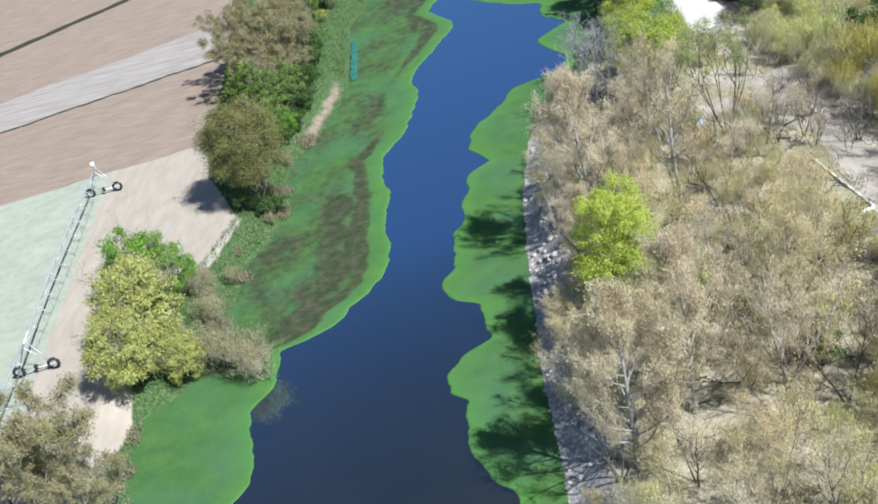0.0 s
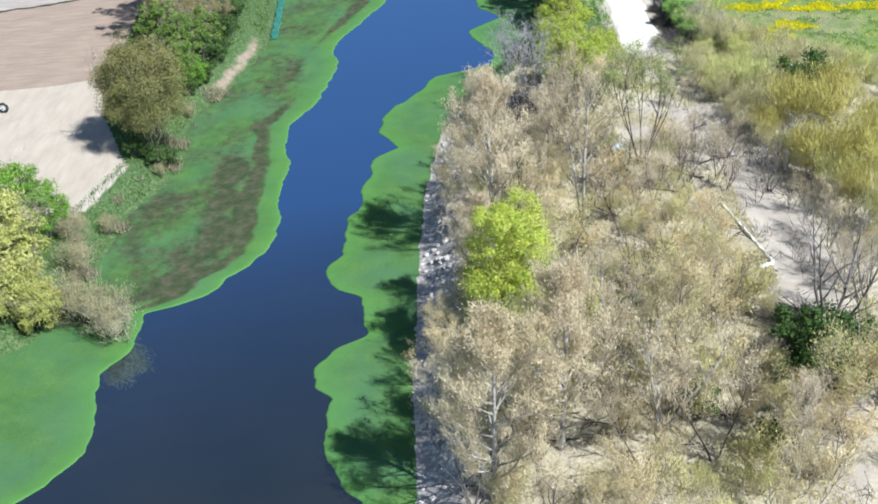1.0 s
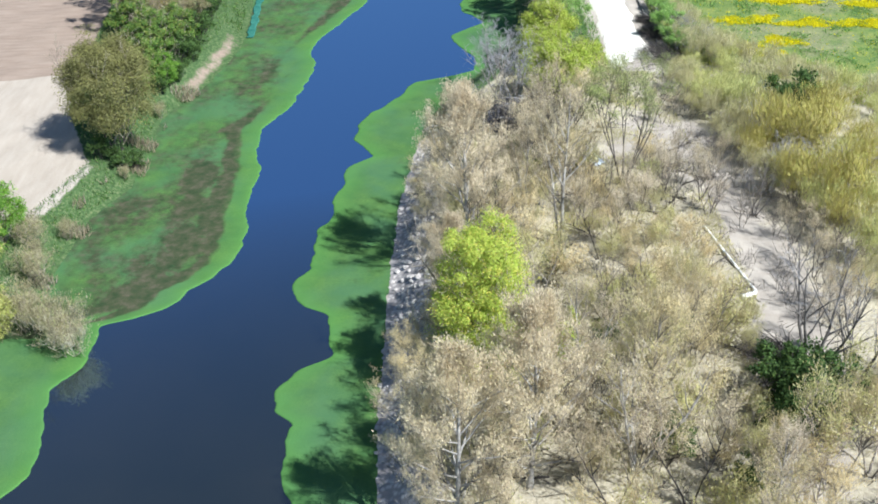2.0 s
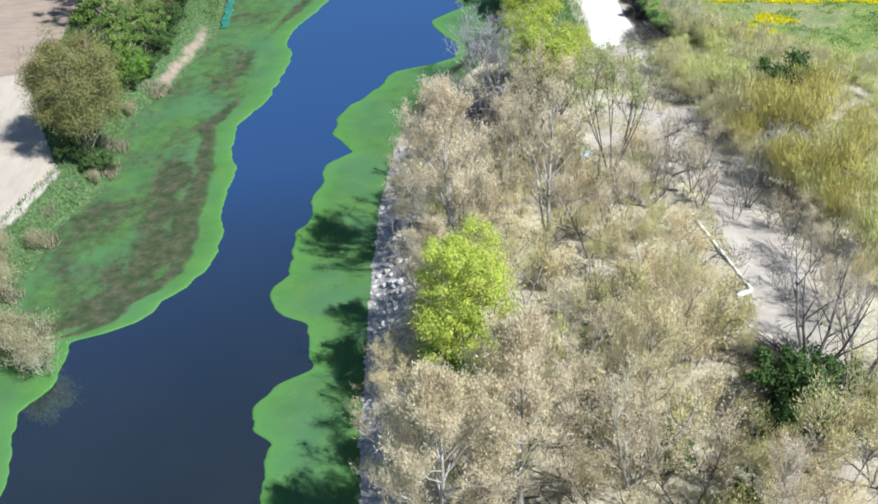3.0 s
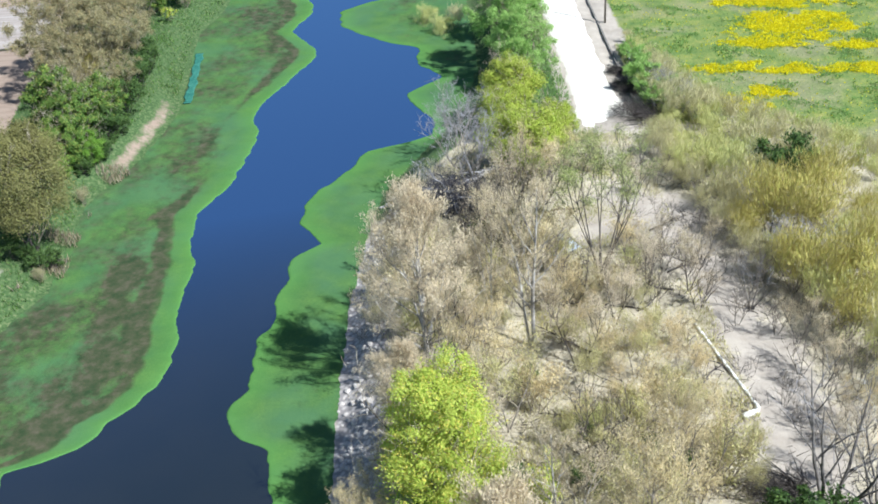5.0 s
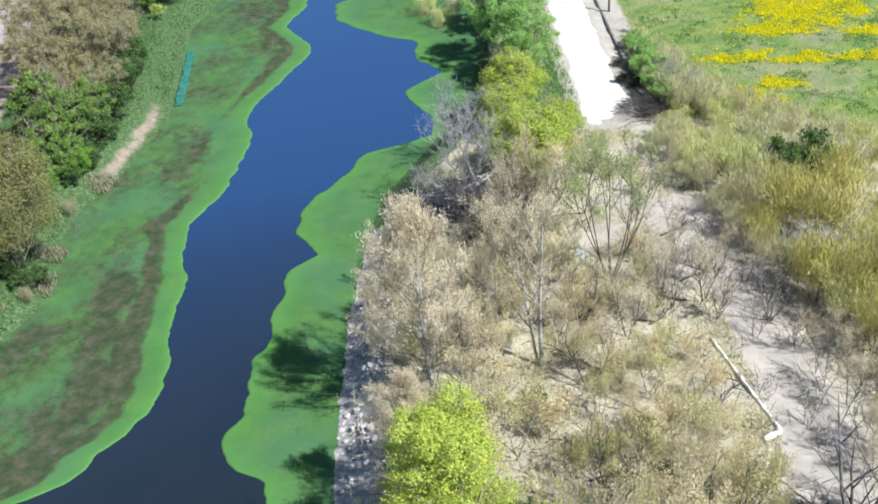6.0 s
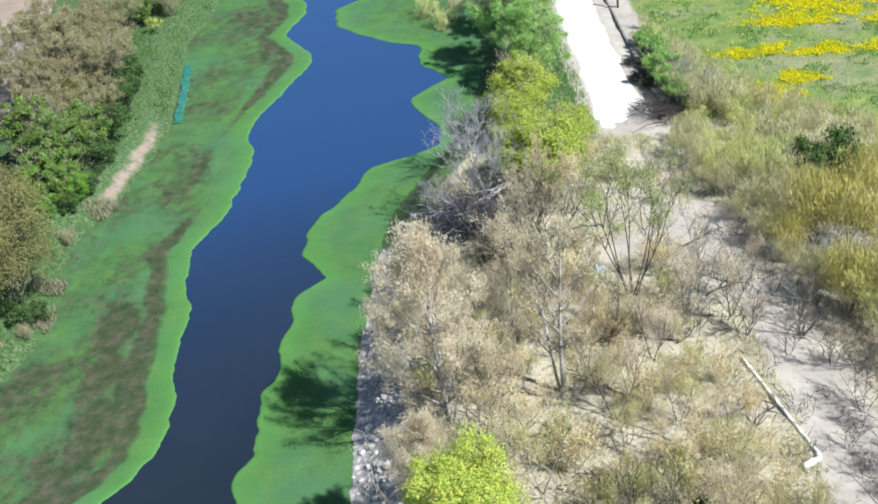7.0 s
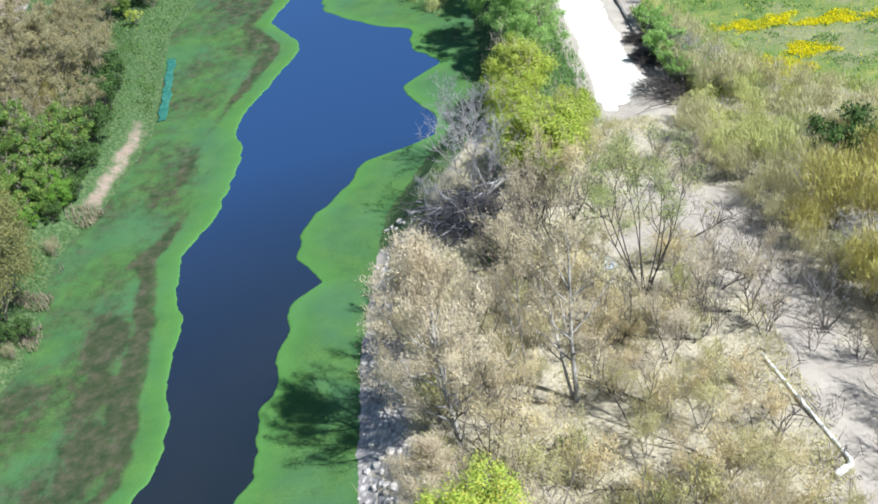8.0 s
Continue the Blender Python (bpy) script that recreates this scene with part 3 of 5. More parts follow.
def poplar(rng, tall, stems, first, reach, limbs, subs, twigs, lift, lean=0.08, droop=0.0, girth=0.02):
    """As skeleton, for a tree with straight leaders to its top and fine limbs that sweep upwards all round."""
    orders = [[], [], [], []]
    for s in range(stems):
        turn = 2.6 + 2 * math.pi * s / stems + rng.uniform(-0.3, 0.3)
        tilt = lean if s == 0 else 0.24
        r = tall * girth / (1 if s == 0 else 1.5)
        pts, rad, _ = bough(rng, (0.25 * s * math.cos(turn), 0.25 * s * math.sin(turn), -0.25), (math.cos(turn) * tilt, math.sin(turn) * tilt, 1), tall * (0.97 if s == 0 else 0.8), r, 10, 0.04, 0.035)
        rad[0] = r * 1.3
        orders[0].append((pts, rad))
        for k in range(limbs):
            u = first + (0.97 - first) * (k + rng.random()) / limbs
            p, d = along(pts, u)
            a = k * 2.4 + rng.uniform(-0.6, 0.6)
            full = math.sin(math.pi * min(0.5 + 0.5 * (u - first) / (1 - first), 1.0)) ** 0.8 * (0.65 + 0.35 * min((u - first) / 0.15, 1))
            ln = max(reach * 1.3 * full, 0.16 * reach) * rng.uniform(0.7, 1.2)
            lp, lr, _ = bough(rng, p, Vector((math.cos(a), math.sin(a), 0.55 + 0.8 * u)), ln, r * (1.05 - u) * 0.42 + 0.018, 5, lift, 0.10)
            orders[1].append((lp, lr))
            for j in range(subs):
                v = 0.18 + 0.8 * (j + rng.random()) / subs
                q, e = along(lp, v)
                sp, sr, _ = bough(rng, q, Vector((rng.gauss(0, 0.5), rng.gauss(0, 0.5), rng.gauss(0.3, 0.3))) + e * 0.9, max(ln, 2.0) * 0.40 * (1.15 - 0.5 * v) * rng.uniform(0.7, 1.25), 0.028 * (1.2 - v) + 0.006, 3, lift, 0.13)
                orders[2].append((sp, sr))
                for i in range(twigs):
                    tq, te = along(sp, 0.25 + 0.74 * (i + rng.random()) / twigs)
                    tp, tr, _ = bough(rng, tq, Vector((rng.gauss(0, 0.5), rng.gauss(0, 0.5), rng.gauss(0.45, 0.3))) + te * 0.8, rng.uniform(0.5, 1.15), 0.0125, 1, lift, 0.1)
                    orders[3].append((tp, tr))
    return orders


def leaves_mesh(name, spots, wide, long, material, seed, upright=0.0, dome=0.0, facing=None):
    """Small blade-shaped leaves at spots of (place, way); wide and long are metres; dome turns their faces outwards from the crown."""
    g = np.random.default_rng(seed)
    P, D = spots if isinstance(spots, tuple) else (np.array([tuple(p) for p, _ in spots]), np.array([tuple(d) for _, d in spots]))
    n = len(P)
    D = D + g.normal(0, 0.45, (n, 3)) + np.array([0, 0, upright])
    D /= np.linalg.norm(D, axis=1)[:, None]
    side = g.normal(0, 1, (n, 3))
    if dome:
        low = P.mean(0) - np.array([0, 0, 0.25 * np.ptp(P[:, 2])])
        out = P - low
        out /= np.linalg.norm(out, axis=1)[:, None] + 1e-9
        D = D - out * (D * out).sum(1)[:, None] * (min(dome, 1.0) if upright < 0.5 else 0.15)
        D /= np.linalg.norm(D, axis=1)[:, None] + 1e-9
        side = side * (1 - 0.75 * min(dome, 1.0)) + out * 1.6 * dome
    if facing is not None:
        side = facing + g.normal(0, 0.35, (n, 3))
    S = np.cross(D, side)
    S /= np.linalg.norm(S, axis=1)[:, None] + 1e-9
    k = g.uniform(0.6, 1.4, (n, 1))
    L, B = D * long * k, S * wide * k * 0.5
    verts = np.stack([P + L * 0.2 + B, P + L, P + L * 0.2 - B], 1).reshape(-1, 3)
    return mesh_from(name, verts, np.arange(3 * n).reshape(n, 3), material)


def branch_mesh(name, branches, sides, material):
    verts, faces = [], []
    for pts, rad in branches:
        tube_into(verts, faces, pts, rad, sides)
    return mesh_from(name, verts, faces, material, True)


def leaf_spots(rng, branches, count, scatter):
    spots = []
    for _ in range(count):
        pts, _r = branches[rng.randrange(len(branches))]
        p, d = along(pts, rng.random() ** 0.7)
        spots.append((p + Vector((rng.gauss(0, scatter), rng.gauss(0, scatter), rng.gauss(0, scatter))), d))
    return spots


def clump_spots(seed, branches, count, clumps, spread, dome=None):
    """Leaves gathered into uneven clumps along the branches: places, ways and the way each clump faces."""
    g, rng = np.random.default_rng(seed), random.Random(seed)
    heart = np.array([tuple(along(branches[rng.randrange(len(branches))][0], rng.random() ** 0.6)[0]) for _ in range(clumps)])
    if dome:
        # an uneven egg: half width, underside and top
        wide, low, top = dome
        way = g.normal(0, 1, (clumps, 3))
        way /= np.linalg.norm(way, axis=1)[:, None]
        lump = 1 + 0.16 * np.sin(way[:, 0] * 5.1 + seed) * np.sin(way[:, 1] * 4.3 + 2 * seed) + 0.10 * np.sin(way[:, 2] * 7 + seed)
        way *= (lump * g.random(clumps) ** 0.28)[:, None]
        heart = np.stack([way[:, 0] * wide * (1 - 0.18 * way[:, 2]), way[:, 1] * wide * (1 - 0.18 * way[:, 2]), (low + top) / 2 + way[:, 2] * (top - low) / 2], 1)
    own = g.integers(0, clumps, count)
    size = spread * g.uniform(0.55, 1.35, clumps)
    way = g.normal(0, 1, (count, 3))
    way /= np.linalg.norm(way, axis=1)[:, None]
    P = heart[own] + way * (size[own] * g.random(count) ** 0.45)[:, None] * np.array([1, 1, 0.75])
    out = heart - heart.mean(0)
    out /= np.linalg.norm(out, axis=1)[:, None] + 1e-9
    N = way + 0.6 * out[own] + np.array([0, 0, 0.35])
    return P, g.normal(0, 1, (count, 3)), N


def make_tree(name, seed, label, category, group, tall, reach, bark, twig, leaf, count, wide, long, scatter=0.15, stems=1, first=0.3, limbs=12, subs=5,
              twigs=4, lift=0.08, lean=0.06, droop=0.0, upright=0.0, girth=0.014, open_limbs=False, dome=0.8, clumps=0, spread=0.6, low_leaf=None, frame_of=None, egg=None):
    """One tree at the origin: trunk, limbs, twigs and a crown of small leaves."""
    rng = random.Random(seed)
    o = (frame_of or skeleton)(rng, tall, stems, first, reach, limbs, subs, twigs, lift, lean, droop, girth)
    tree = tagged(new(name), label, category, group)
    for s in o[0]:
        child("trunk" if stems == 1 else "stem", branch_mesh("trunk", [s], 6, bark), tree)
    if open_limbs:
        for s in o[1]:
            child("limb", branch_mesh("limb", [s], 4, bark), tree)
    tagged(child("branchwork", branch_mesh("branchwork", o[2] + o[3] if open_limbs else o[1] + o[2] + o[3], 3, twig), tree), kind="stuff")
    if clumps:
        P, D, N = clump_spots(seed, o[3] + o[2], count, clumps, spread, egg)
        P[:, 2] = np.maximum(P[:, 2], 0.15)
        low = P[:, 2] < tall * (0.34 + 0.05 * np.sin(P[:, 0] * 1.7)) if low_leaf else np.zeros(count, bool)
        child("crown", leaves_mesh("crown", (P[~low], D[~low]), wide, long, leaf, seed, upright, 0.0, N[~low]), tree)
        if low_leaf:
            child("lower_crown", leaves_mesh("lower_crown", (P[low], D[low]), wide, long, low_leaf, seed + 1, upright, 0.0, N[low]), tree, "fresh green lower foliage")
    elif count:
        child("crown", leaves_mesh("crown", leaf_spots(rng, o[3] + o[2], count, scatter), wide, long, leaf, seed, upright, dome), tree)
    return tree


def stand(tree, x, y, size=1.0, turn=0.0, first=False, sink=0.0):
    """Put a copy of a tree (or the tree itself) on the ground."""
    m = pose(x, y, height(x, y) - sink, 0, 0, turn)
    if first:
        tree.matrix_basis = m @ Matrix.Diagonal((size, size, size, 1))
        return tree
    c = copy_thing(tree, m)
    c.scale = (size, size, size)
    return c


placer = random.Random(11)
WOOD = "bare trees on the sandy bank"
bare = [
    make_tree("bare_tree", 1, "tall bare poplar with pale grey trunk and buff buds on sand", "tree", WOOD, 16.0, 5.0, BARK_GREY, TWIG_BUFF, BUD_BUFF, 13000, 0.05, 0.19, 0.17, girth=0.0145, upright=0.8, limbs=24, subs=6, twigs=5, first=0.16, open_limbs=True, frame_of=poplar, lift=0.10),
    make_tree("bare_tree", 2, "tall slender bare poplar with pale twin trunks and tan budding twigs", "tree", WOOD, 16.5, 4.0, BARK_PALE, TWIG_BUFF, BUD_TAN, 8000, 0.05, 0.19, 0.16, girth=0.013, upright=0.7, first=0.25, limbs=17, subs=5, twigs=4, stems=2, lean=0.03, open_limbs=True, frame_of=poplar, lift=0.10),
    make_tree("bare_tree", 3, "bushy bare tree with several stems and buff buds", "tree", WOOD, 11.0, 4.6, BARK_GREY, TWIG_BUFF, BUD_BUFF, 8200, 0.055, 0.20, 0.22, girth=0.016, stems=3, limbs=9, subs=5, twigs=4, upright=0.9, open_limbs=True, lift=0.11),
    make_tree("bare_tree", 4, "spreading bare tree with grey limbs and few tan buds", "tree", WOOD, 12.5, 5.2, BARK_DARK, TWIG_BUFF, BUD_TAN, 5500, 0.055, 0.20, 0.22, stems=2, limbs=12, subs=5, twigs=4, upright=0.8, girth=0.010, open_limbs=True, lift=0.1),
    make_tree("bare_tree", 5, "low bare tree with olive tinted buds above dry litter", "tree", WOOD, 9.0, 4.2, BARK_GREY, TWIG_BUFF, BUD_OLIVE, 6500, 0.055, 0.20, 0.24, stems=3, limbs=8, subs=5, twigs=3, upright=0.8, open_limbs=True, lift=0.1),
]
sapling = make_tree("sapling", 6, "low buff budding sapling above dry litter", "sapling", "saplings in the wood", 4.0, 2.2, BARK_GREY, TWIG_BUFF, BUD_BUFF, 2300, 0.055, 0.22, 0.22, stems=4, first=0.1, limbs=5, subs=3, twigs=2, upright=0.8)
sapling_olive = make_tree("sapling", 7, "low olive budding sapling above dry litter", "sapling", "saplings in the wood", 3.6, 2.2, BARK_GREY, TWIG_BUFF, BUD_OLIVE, 2300, 0.055, 0.22, 0.22, stems=4, first=0.1, limbs=5, subs=3, twigs=2, upright=0.8)
dense = make_tree("bare_tree", 8, "tall broad budding poplar with a pale trunk near the stone bank", "tree", WOOD, 16.3, 6.0, BARK_PALE, TWIG_BUFF, BUD_TAN, 46000, 0.055, 0.21, 0.2, upright=0.8, limbs=34, subs=7, twigs=6, first=0.12, girth=0.015, open_limbs=True, frame_of=poplar, lift=0.09)
dead_sapling = make_tree("dead_sapling", 37, "thin leafless dark sapling on pale sand", "sapling", "leafless saplings along the sandy path", 5.0, 2.8, BARK_DARK, TWIG_DARK, BUD_TAN, 0, 0.1, 0.3, stems=3, first=0.15, limbs=7, subs=3, twigs=2, girth=0.009)
TALL = [16.0, 16.5, 11.0, 12.5, 9.0]
# single tall trees, then the rest of the wood between them
marked = [(18.6, -21.9, 1, 0.97), (17.2, -8.5, 3, 0.85), (22.3, -45.0, 4, 0.9), (25.0, -41.0, 2, 0.9),
          (5.2, -40.0, 2, 0.5), (5.0, -43.5, 2, 0.62), (4.8, -47.5, 2, 0.6), (5.2, -52.0, 2, 0.6), (6.4, -19.0, 2, 0.42), (6.2, -12.5, 2, 0.45), (7.0, -7.5, 2, 0.35), (21.7, -25.5, 3, 0.7), (27.6, -36.5, 2, 0.5),
          (20.5, -4.0, 3, 0.85), (22.5, 1.5, 2, 0.75), (29.0, -15.5, 3, 0.6), (32.8, -15.6, 3, 0.6), (13.5, -14.0, 3, 0.65), (15.5, -31.5, 4, 0.85)]
used = []
firsts = set()


def wood(x, y, k, size):
    used.append((x, y))
    turn = placer.uniform(0, 360)
    if 27.5 < x < 32 and -52 < y < -38:
        return
    stand(bare[k], x, y, size, turn, k not in firsts)
    firsts.add(k)


LIME_AT = (11.0, -40.5)
used += [(20.6, -51.8), (26.0, -26.5), (29.2, -27.5), (24.0, -31.5), (28.0, -33.0), (22.0, -28.0), (26.5, -37.0), (10.1, -24.2), (13.1, -53.0), (8.0, -56.0), (8.6, -33.0)]
stand(dense, 10.1, -24.2, 1.0, 40, True)
stand(dense, 13.1, -53.0, 0.98, 200)
stand(dense, 8.0, -57.5, 0.95, 300)
forked = make_tree("bare_tree", 9, "bare tree with a pale trunk forked low and thin tan buds", "tree", WOOD, 12.5, 5.0, BARK_PALE, TWIG_BUFF, BUD_TAN, 4500, 0.05, 0.19, 0.2, stems=3, first=0.22, limbs=8, subs=5, twigs=4, girth=0.022, upright=0.8, open_limbs=True, lift=0.1)
stand(forked, 20.6, -51.8, 1.0, 60, True)
for x, y, k, size, turn in ((26.0, -26.5, 4, 0.62, 0), (29.2, -27.5, 2, 0.42, 80), (24.0, -31.5, 2, 0.5, 200), (28.0, -33.0, 4, 0.6, 150), (22.0, -28.0, 4, 0.5, 300), (26.5, -37.0, 2, 0.55, 20), (30.6, -37.5, 2, 0.38, 250), (31.4, -39.8, 4, 0.36, 110)):
    stand(bare[k], x, y, size, turn)
stand(dense, 8.6, -33.0, 0.6, 120)
for x, y, k, size in marked:
    wood(x, y, k, size)
keep_clear = [(LIME_AT, 5.0), ((23.5, -13.0), 3.4), ((26.5, 2.0), 5.5), ((10.5, -46.0), 3.6), ((33.5, -27.0), 4.5), ((29.0, -3.0), 7.0), ((27.0, -9.0), 4.0), ((24.0, -8.4), 4.5), ((14.0, 2.0), 8.5), ((20, 8), 4.0), ((10.0, -30.0), 4.0), ((12.0, -7.0), 4.5), ((27.5, -15.5), 3.0), ((31, -24), 6.0), ((30.5, -31), 6.0), ((30, -37), 5.0), ((31, -19), 4.0)]
for _ in range(2500):
    y = placer.uniform(-76, 4)
    x = placer.uniform(float(bank_right(y)) + 4.2, float(np.interp(y, [-76, -40, -28, -14, -4, 9], [27, 30.0, 31.0, 30.5, 27, 26])))
    if min(math.dist((x, y), u) for u in used) < (4.3 if y < -42 else 4.1) or any(math.dist((x, y), c) < r for c, r in keep_clear):
        continue
    if wobble(x, y, 0.13, 5) > 0.3 and y > -44:
        continue
    k = placer.choice([0, 1, 2, 2, 3, 3, 4, 4])
    room = (x - float(bank_right(y)) + 0.5) * 1.15 / TALL[k]
    wood(x, y, k, min(placer.uniform(0.6, 0.95) if y < -42 else placer.uniform(0.5, 0.85), max(room, 0.28)))
# saplings fill some of the gaps, and leave others open
sprout = random.Random(12)
for _ in range(1500):
    y = sprout.uniform(-60, -8)
    x = sprout.uniform(float(bank_right(y)) + 5.0, 31.5)
    if min(math.dist((x, y), u) for u in used) < 2.6 or math.dist((x, y), LIME_AT) < 4.5 or math.dist((x, y), (10.5, -45.5)) < 3 or math.dist((x, y), (23.4, -7.4)) < 3.5 or wobble(x, y, 0.21, 2) > 0.12 or (x > 28.5 and -35 < y < -17):
        continue
    used.append((x, y))
    s = sprout.choice([sapling, sapling_olive])
    stand(s, x, y, sprout.uniform(0.7, 1.3), sprout.uniform(0, 360), s not in firsts)
    firsts.add(s)
for _ in range(400):
    y = placer.uniform(-75, -46)
    x = placer.uniform(38, 52)
    if min(math.dist((x, y), u) for u in used) > 4.6:
        wood(x, y, placer.choice([2, 3, 4]), placer.uniform(0.6, 0.9))

lime = make_tree("lime_tree", 21, "bright lime green leafy tree among bare trees", "tree", "", 13.4, 6.0, BARK_DARK, TWIG_BUFF, LEAF_LIME, 75000, 0.09, 0.17, 0.7, stems=4, first=0.04, limbs=12, subs=4, twigs=2, clumps=360, spread=0.85, low_leaf=LEAF_FRESH, egg=(3.95, 0.7, 13.6), lift=0.06, upright=0.2)
stand(lime, 10.6, -40.5, 1.0, 40, True)
lime2 = make_tree("lime_bush", 22, "small lime green bush beside bare trees", "bush", "green bushes in the wood", 5.0, 3.0, BARK_DARK, TWIG_BUFF, LEAF_LIME, 3600, 0.13, 0.2, 0.3, stems=3, first=0.1, limbs=6, clumps=40, spread=0.55)
stand(lime2, 9.0, -43.4, 0.75, 0, True)
stand(lime2, 16.5, -40.5, 0.9, 100)
stand(lime2, 13.0, -43.5, 0.7, 200)

fan = make_tree("fan_tree", 23, "open multi-stemmed tree with green leaves at its top", "tree", "", 13.5, 5.6, BARK_DARK, TWIG_DARK, LEAF_FAN, 13000, 0.06, 0.18, 0.6, stems=9, first=0.55, limbs=5, subs=4, upright=0.3, girth=0.016, open_limbs=True, clumps=150, spread=0.95)
stand(fan, 25.9, -11.6, 1.0, 20, True)

dead = make_tree("dead_tree", 24, "leafless dark grey tree on pale sand", "tree", "leafless trees along the sandy path", 13.0, 5.5, BARK_STEM, TWIG_GREY, BUD_TAN, 0, 0.1, 0.3, stems=4, first=0.3, limbs=5, subs=4, twigs=3, girth=0.026, lift=0.03, open_limbs=True)
stand(dead, 35.6, -42.0, 1.0, 0, True)
stand(dead, 38.8, -43.5, 0.8, 80)
stand(dead, 6.2, -50.0, 0.45, 260)
stand(dead, 6.4, -58.5, 0.5, 10)
stand(dead, 37.2, -19.0, 0.45, 10)
stand(dead_sapling, 34.5, -11.0, 1.0, 0, True)
for x, y, s in ((36.8, -13.5, 0.8), (32.5, -7.0, 0.9), (33.0, -18.4, 1.1), (35.4, -21.0, 0.9), (31.2, -12.5, 0.9), (29.6, -17.5, 1.0), (38.6, -27.5, 1.0), (39.5, -33.0, 1.2), (36.4, -33.6, 0.6), (38.2, -22.5, 0.9), (37.6, -17.0, 1.0), (40.0, -37.0, 1.1), 
                (36.2, -31.0, 0.7), (38.5, -47.0, 1.0), (34.0, 2.5, 0.8), (31.5, 5.5, 0.7), (33.2, -13.2, 0.8)):
    stand(dead_sapling, x, y, s, placer.uniform(0, 360))
for x, y, k, s in ((39.6, -29.5, 3, 0.5), (40.8, -35.0, 2, 0.5), (32.0, 0.5, 3, 0.36), (37.8, -39.0, 3, 0.5), (33.4, -54.2, 4, 1.15), (36.6, -53.0, 2, 0.85), (21.3, -49.9, 0, 0.85), (31.0, -57.5, 2, 0.8)):
    stand(bare[k], x, y, s, placer.uniform(0, 360))
# dark leafless growth between the budding trees
for x, y, s in ((18.5, -10.0, 1.9), (17.0, -4.5, 1.7), (15.5, -8.0, 1.6), (20.0, -1.0, 1.6), (22.5, -17.0, 1.4), (28.0, -17.0, 1.3)):
    stand(dead_sapling, x, y, s, placer.uniform(0, 360))
for _ in range(8):
    y = placer.uniform(-62, -22)
    x = placer.uniform(float(bank_right(y)) + 4.5, 30)
    if math.dist((x, y), LIME_AT) > 4:
        stand(dead_sapling, x, y, placer.uniform(1.2, 2.0), placer.uniform(0, 360))
for x, y, s in ((33.3, -18.2, 0.36), (39.6, -24.0, 0.4), (39.0, -36.0, 0.42)):
    stand(bare[3], x, y, s, placer.uniform(0, 360))
grey = make_tree("grey_tree", 36, "leafless silver grey tree with fine branches", "tree", "leafless grey trees", 8.5, 4.6, BARK_GREY, TWIG_GREY, BUD_TAN, 0, 0.1, 0.3, stems=3, first=0.12, limbs=10, subs=6, twigs=6, open_limbs=True, lift=0.0)
stand(grey, 15.4, 5.6, 1.1, 300, True)
stand(grey, 14.5, 14.0, 0.9, 120)
for x, y, size in ((38.8, 21.8, 0.5), (40.6, 19.2, 0.45), (43.0, 2.0, 0.55), (42.0, -13.5, 0.7), (46.5, -17.5, 0.7), (40.5, -1.5, 0.5)):
    stand(grey, x, y, size, placer.uniform(0, 360))
stand(grey, 11.0, 4.5, 0.5, 20)

bush = make_tree("green_bush", 25, "dense dark green bush, some in place of shade under trees", "bush", "dark green bushes", 4.5, 2.6, BARK_DARK, BARK_DARK, LEAF_DARK, 4200, 0.15, 0.24, 0.35, stems=4, first=0.05, limbs=6, subs=4, twigs=1, clumps=45, spread=0.6)
stand(bush, 46.0, -1.0, 1.3, 0, True)
# The smallest, between the trunks, are dark fill for patches of shade.
for x, y, s in ((32.4, -47.0, 1.25), (33.6, -49.2, 1.35), (31.0, -50.2, 0.95), (35.2, -46.6, 1.2), (32.6, -44.6, 1.0), (35.6, -49.0, 1.0), (23.5, -50.6, 0.7), (28.0, -54.6, 0.7), (13.0, -28.5, 0.5), (17.5, -27.0, 0.45), (20.5, -38.5, 0.5), (25.5, -35.5, 0.45), (16.0, -10.5, 0.5), (15.5, -5.0, 0.5), (22.0, -9.0, 0.45), (27.0, -38.0, 0.55), (23.5, -49.5, 0.6), (15.5, -38.0, 0.5), (21.0, -33.0, 0.45)):
    stand(bush, x, y, s, placer.uniform(0, 360))

willow = make_tree("willow", 26, "large bright green weeping willow beside the gravel track", "tree", "willows by the track", 11.0, 6.5, BARK_DARK, TWIG_BUFF, LEAF_WILLOW, 30000, 0.08, 0.36, 0.4, stems=2, first=0.2, limbs=10, subs=5, twigs=4, droop=0.35, dome=0.6, clumps=170, spread=0.8, egg=(4.6, 0.8, 10.6))
stand(willow, 22.8, 38.0, 1.0, 0, True)
stand(willow, 24.3, 47.5, 0.9, 130)
stand(willow, 24.0, 31.0, 0.8, 220)
sallow = make_tree("sallow", 27, "rounded yellow green budding sallow bush by the track", "tree", "sallows by the track", 7.5, 4.6, BARK_DARK, TWIG_BUFF, LEAF_SALLOW, 26000, 0.10, 0.24, 0.35, stems=4, first=0.1, limbs=7, subs=5, twigs=3, upright=0.3, clumps=240, spread=0.85, egg=(3.5, 1.0, 7.0))
stand(sallow, 21.6, 7.0, 1.2, 0, True)
sallow.scale = (1.25, 1.25, 1.0)
stand(sallow, 21.5, 21.0, 0.95, 90)
stand(sallow, 19.5, 15.5, 0.75, 200)
stand(sallow, 25.0, 13.0, 0.7, 300)

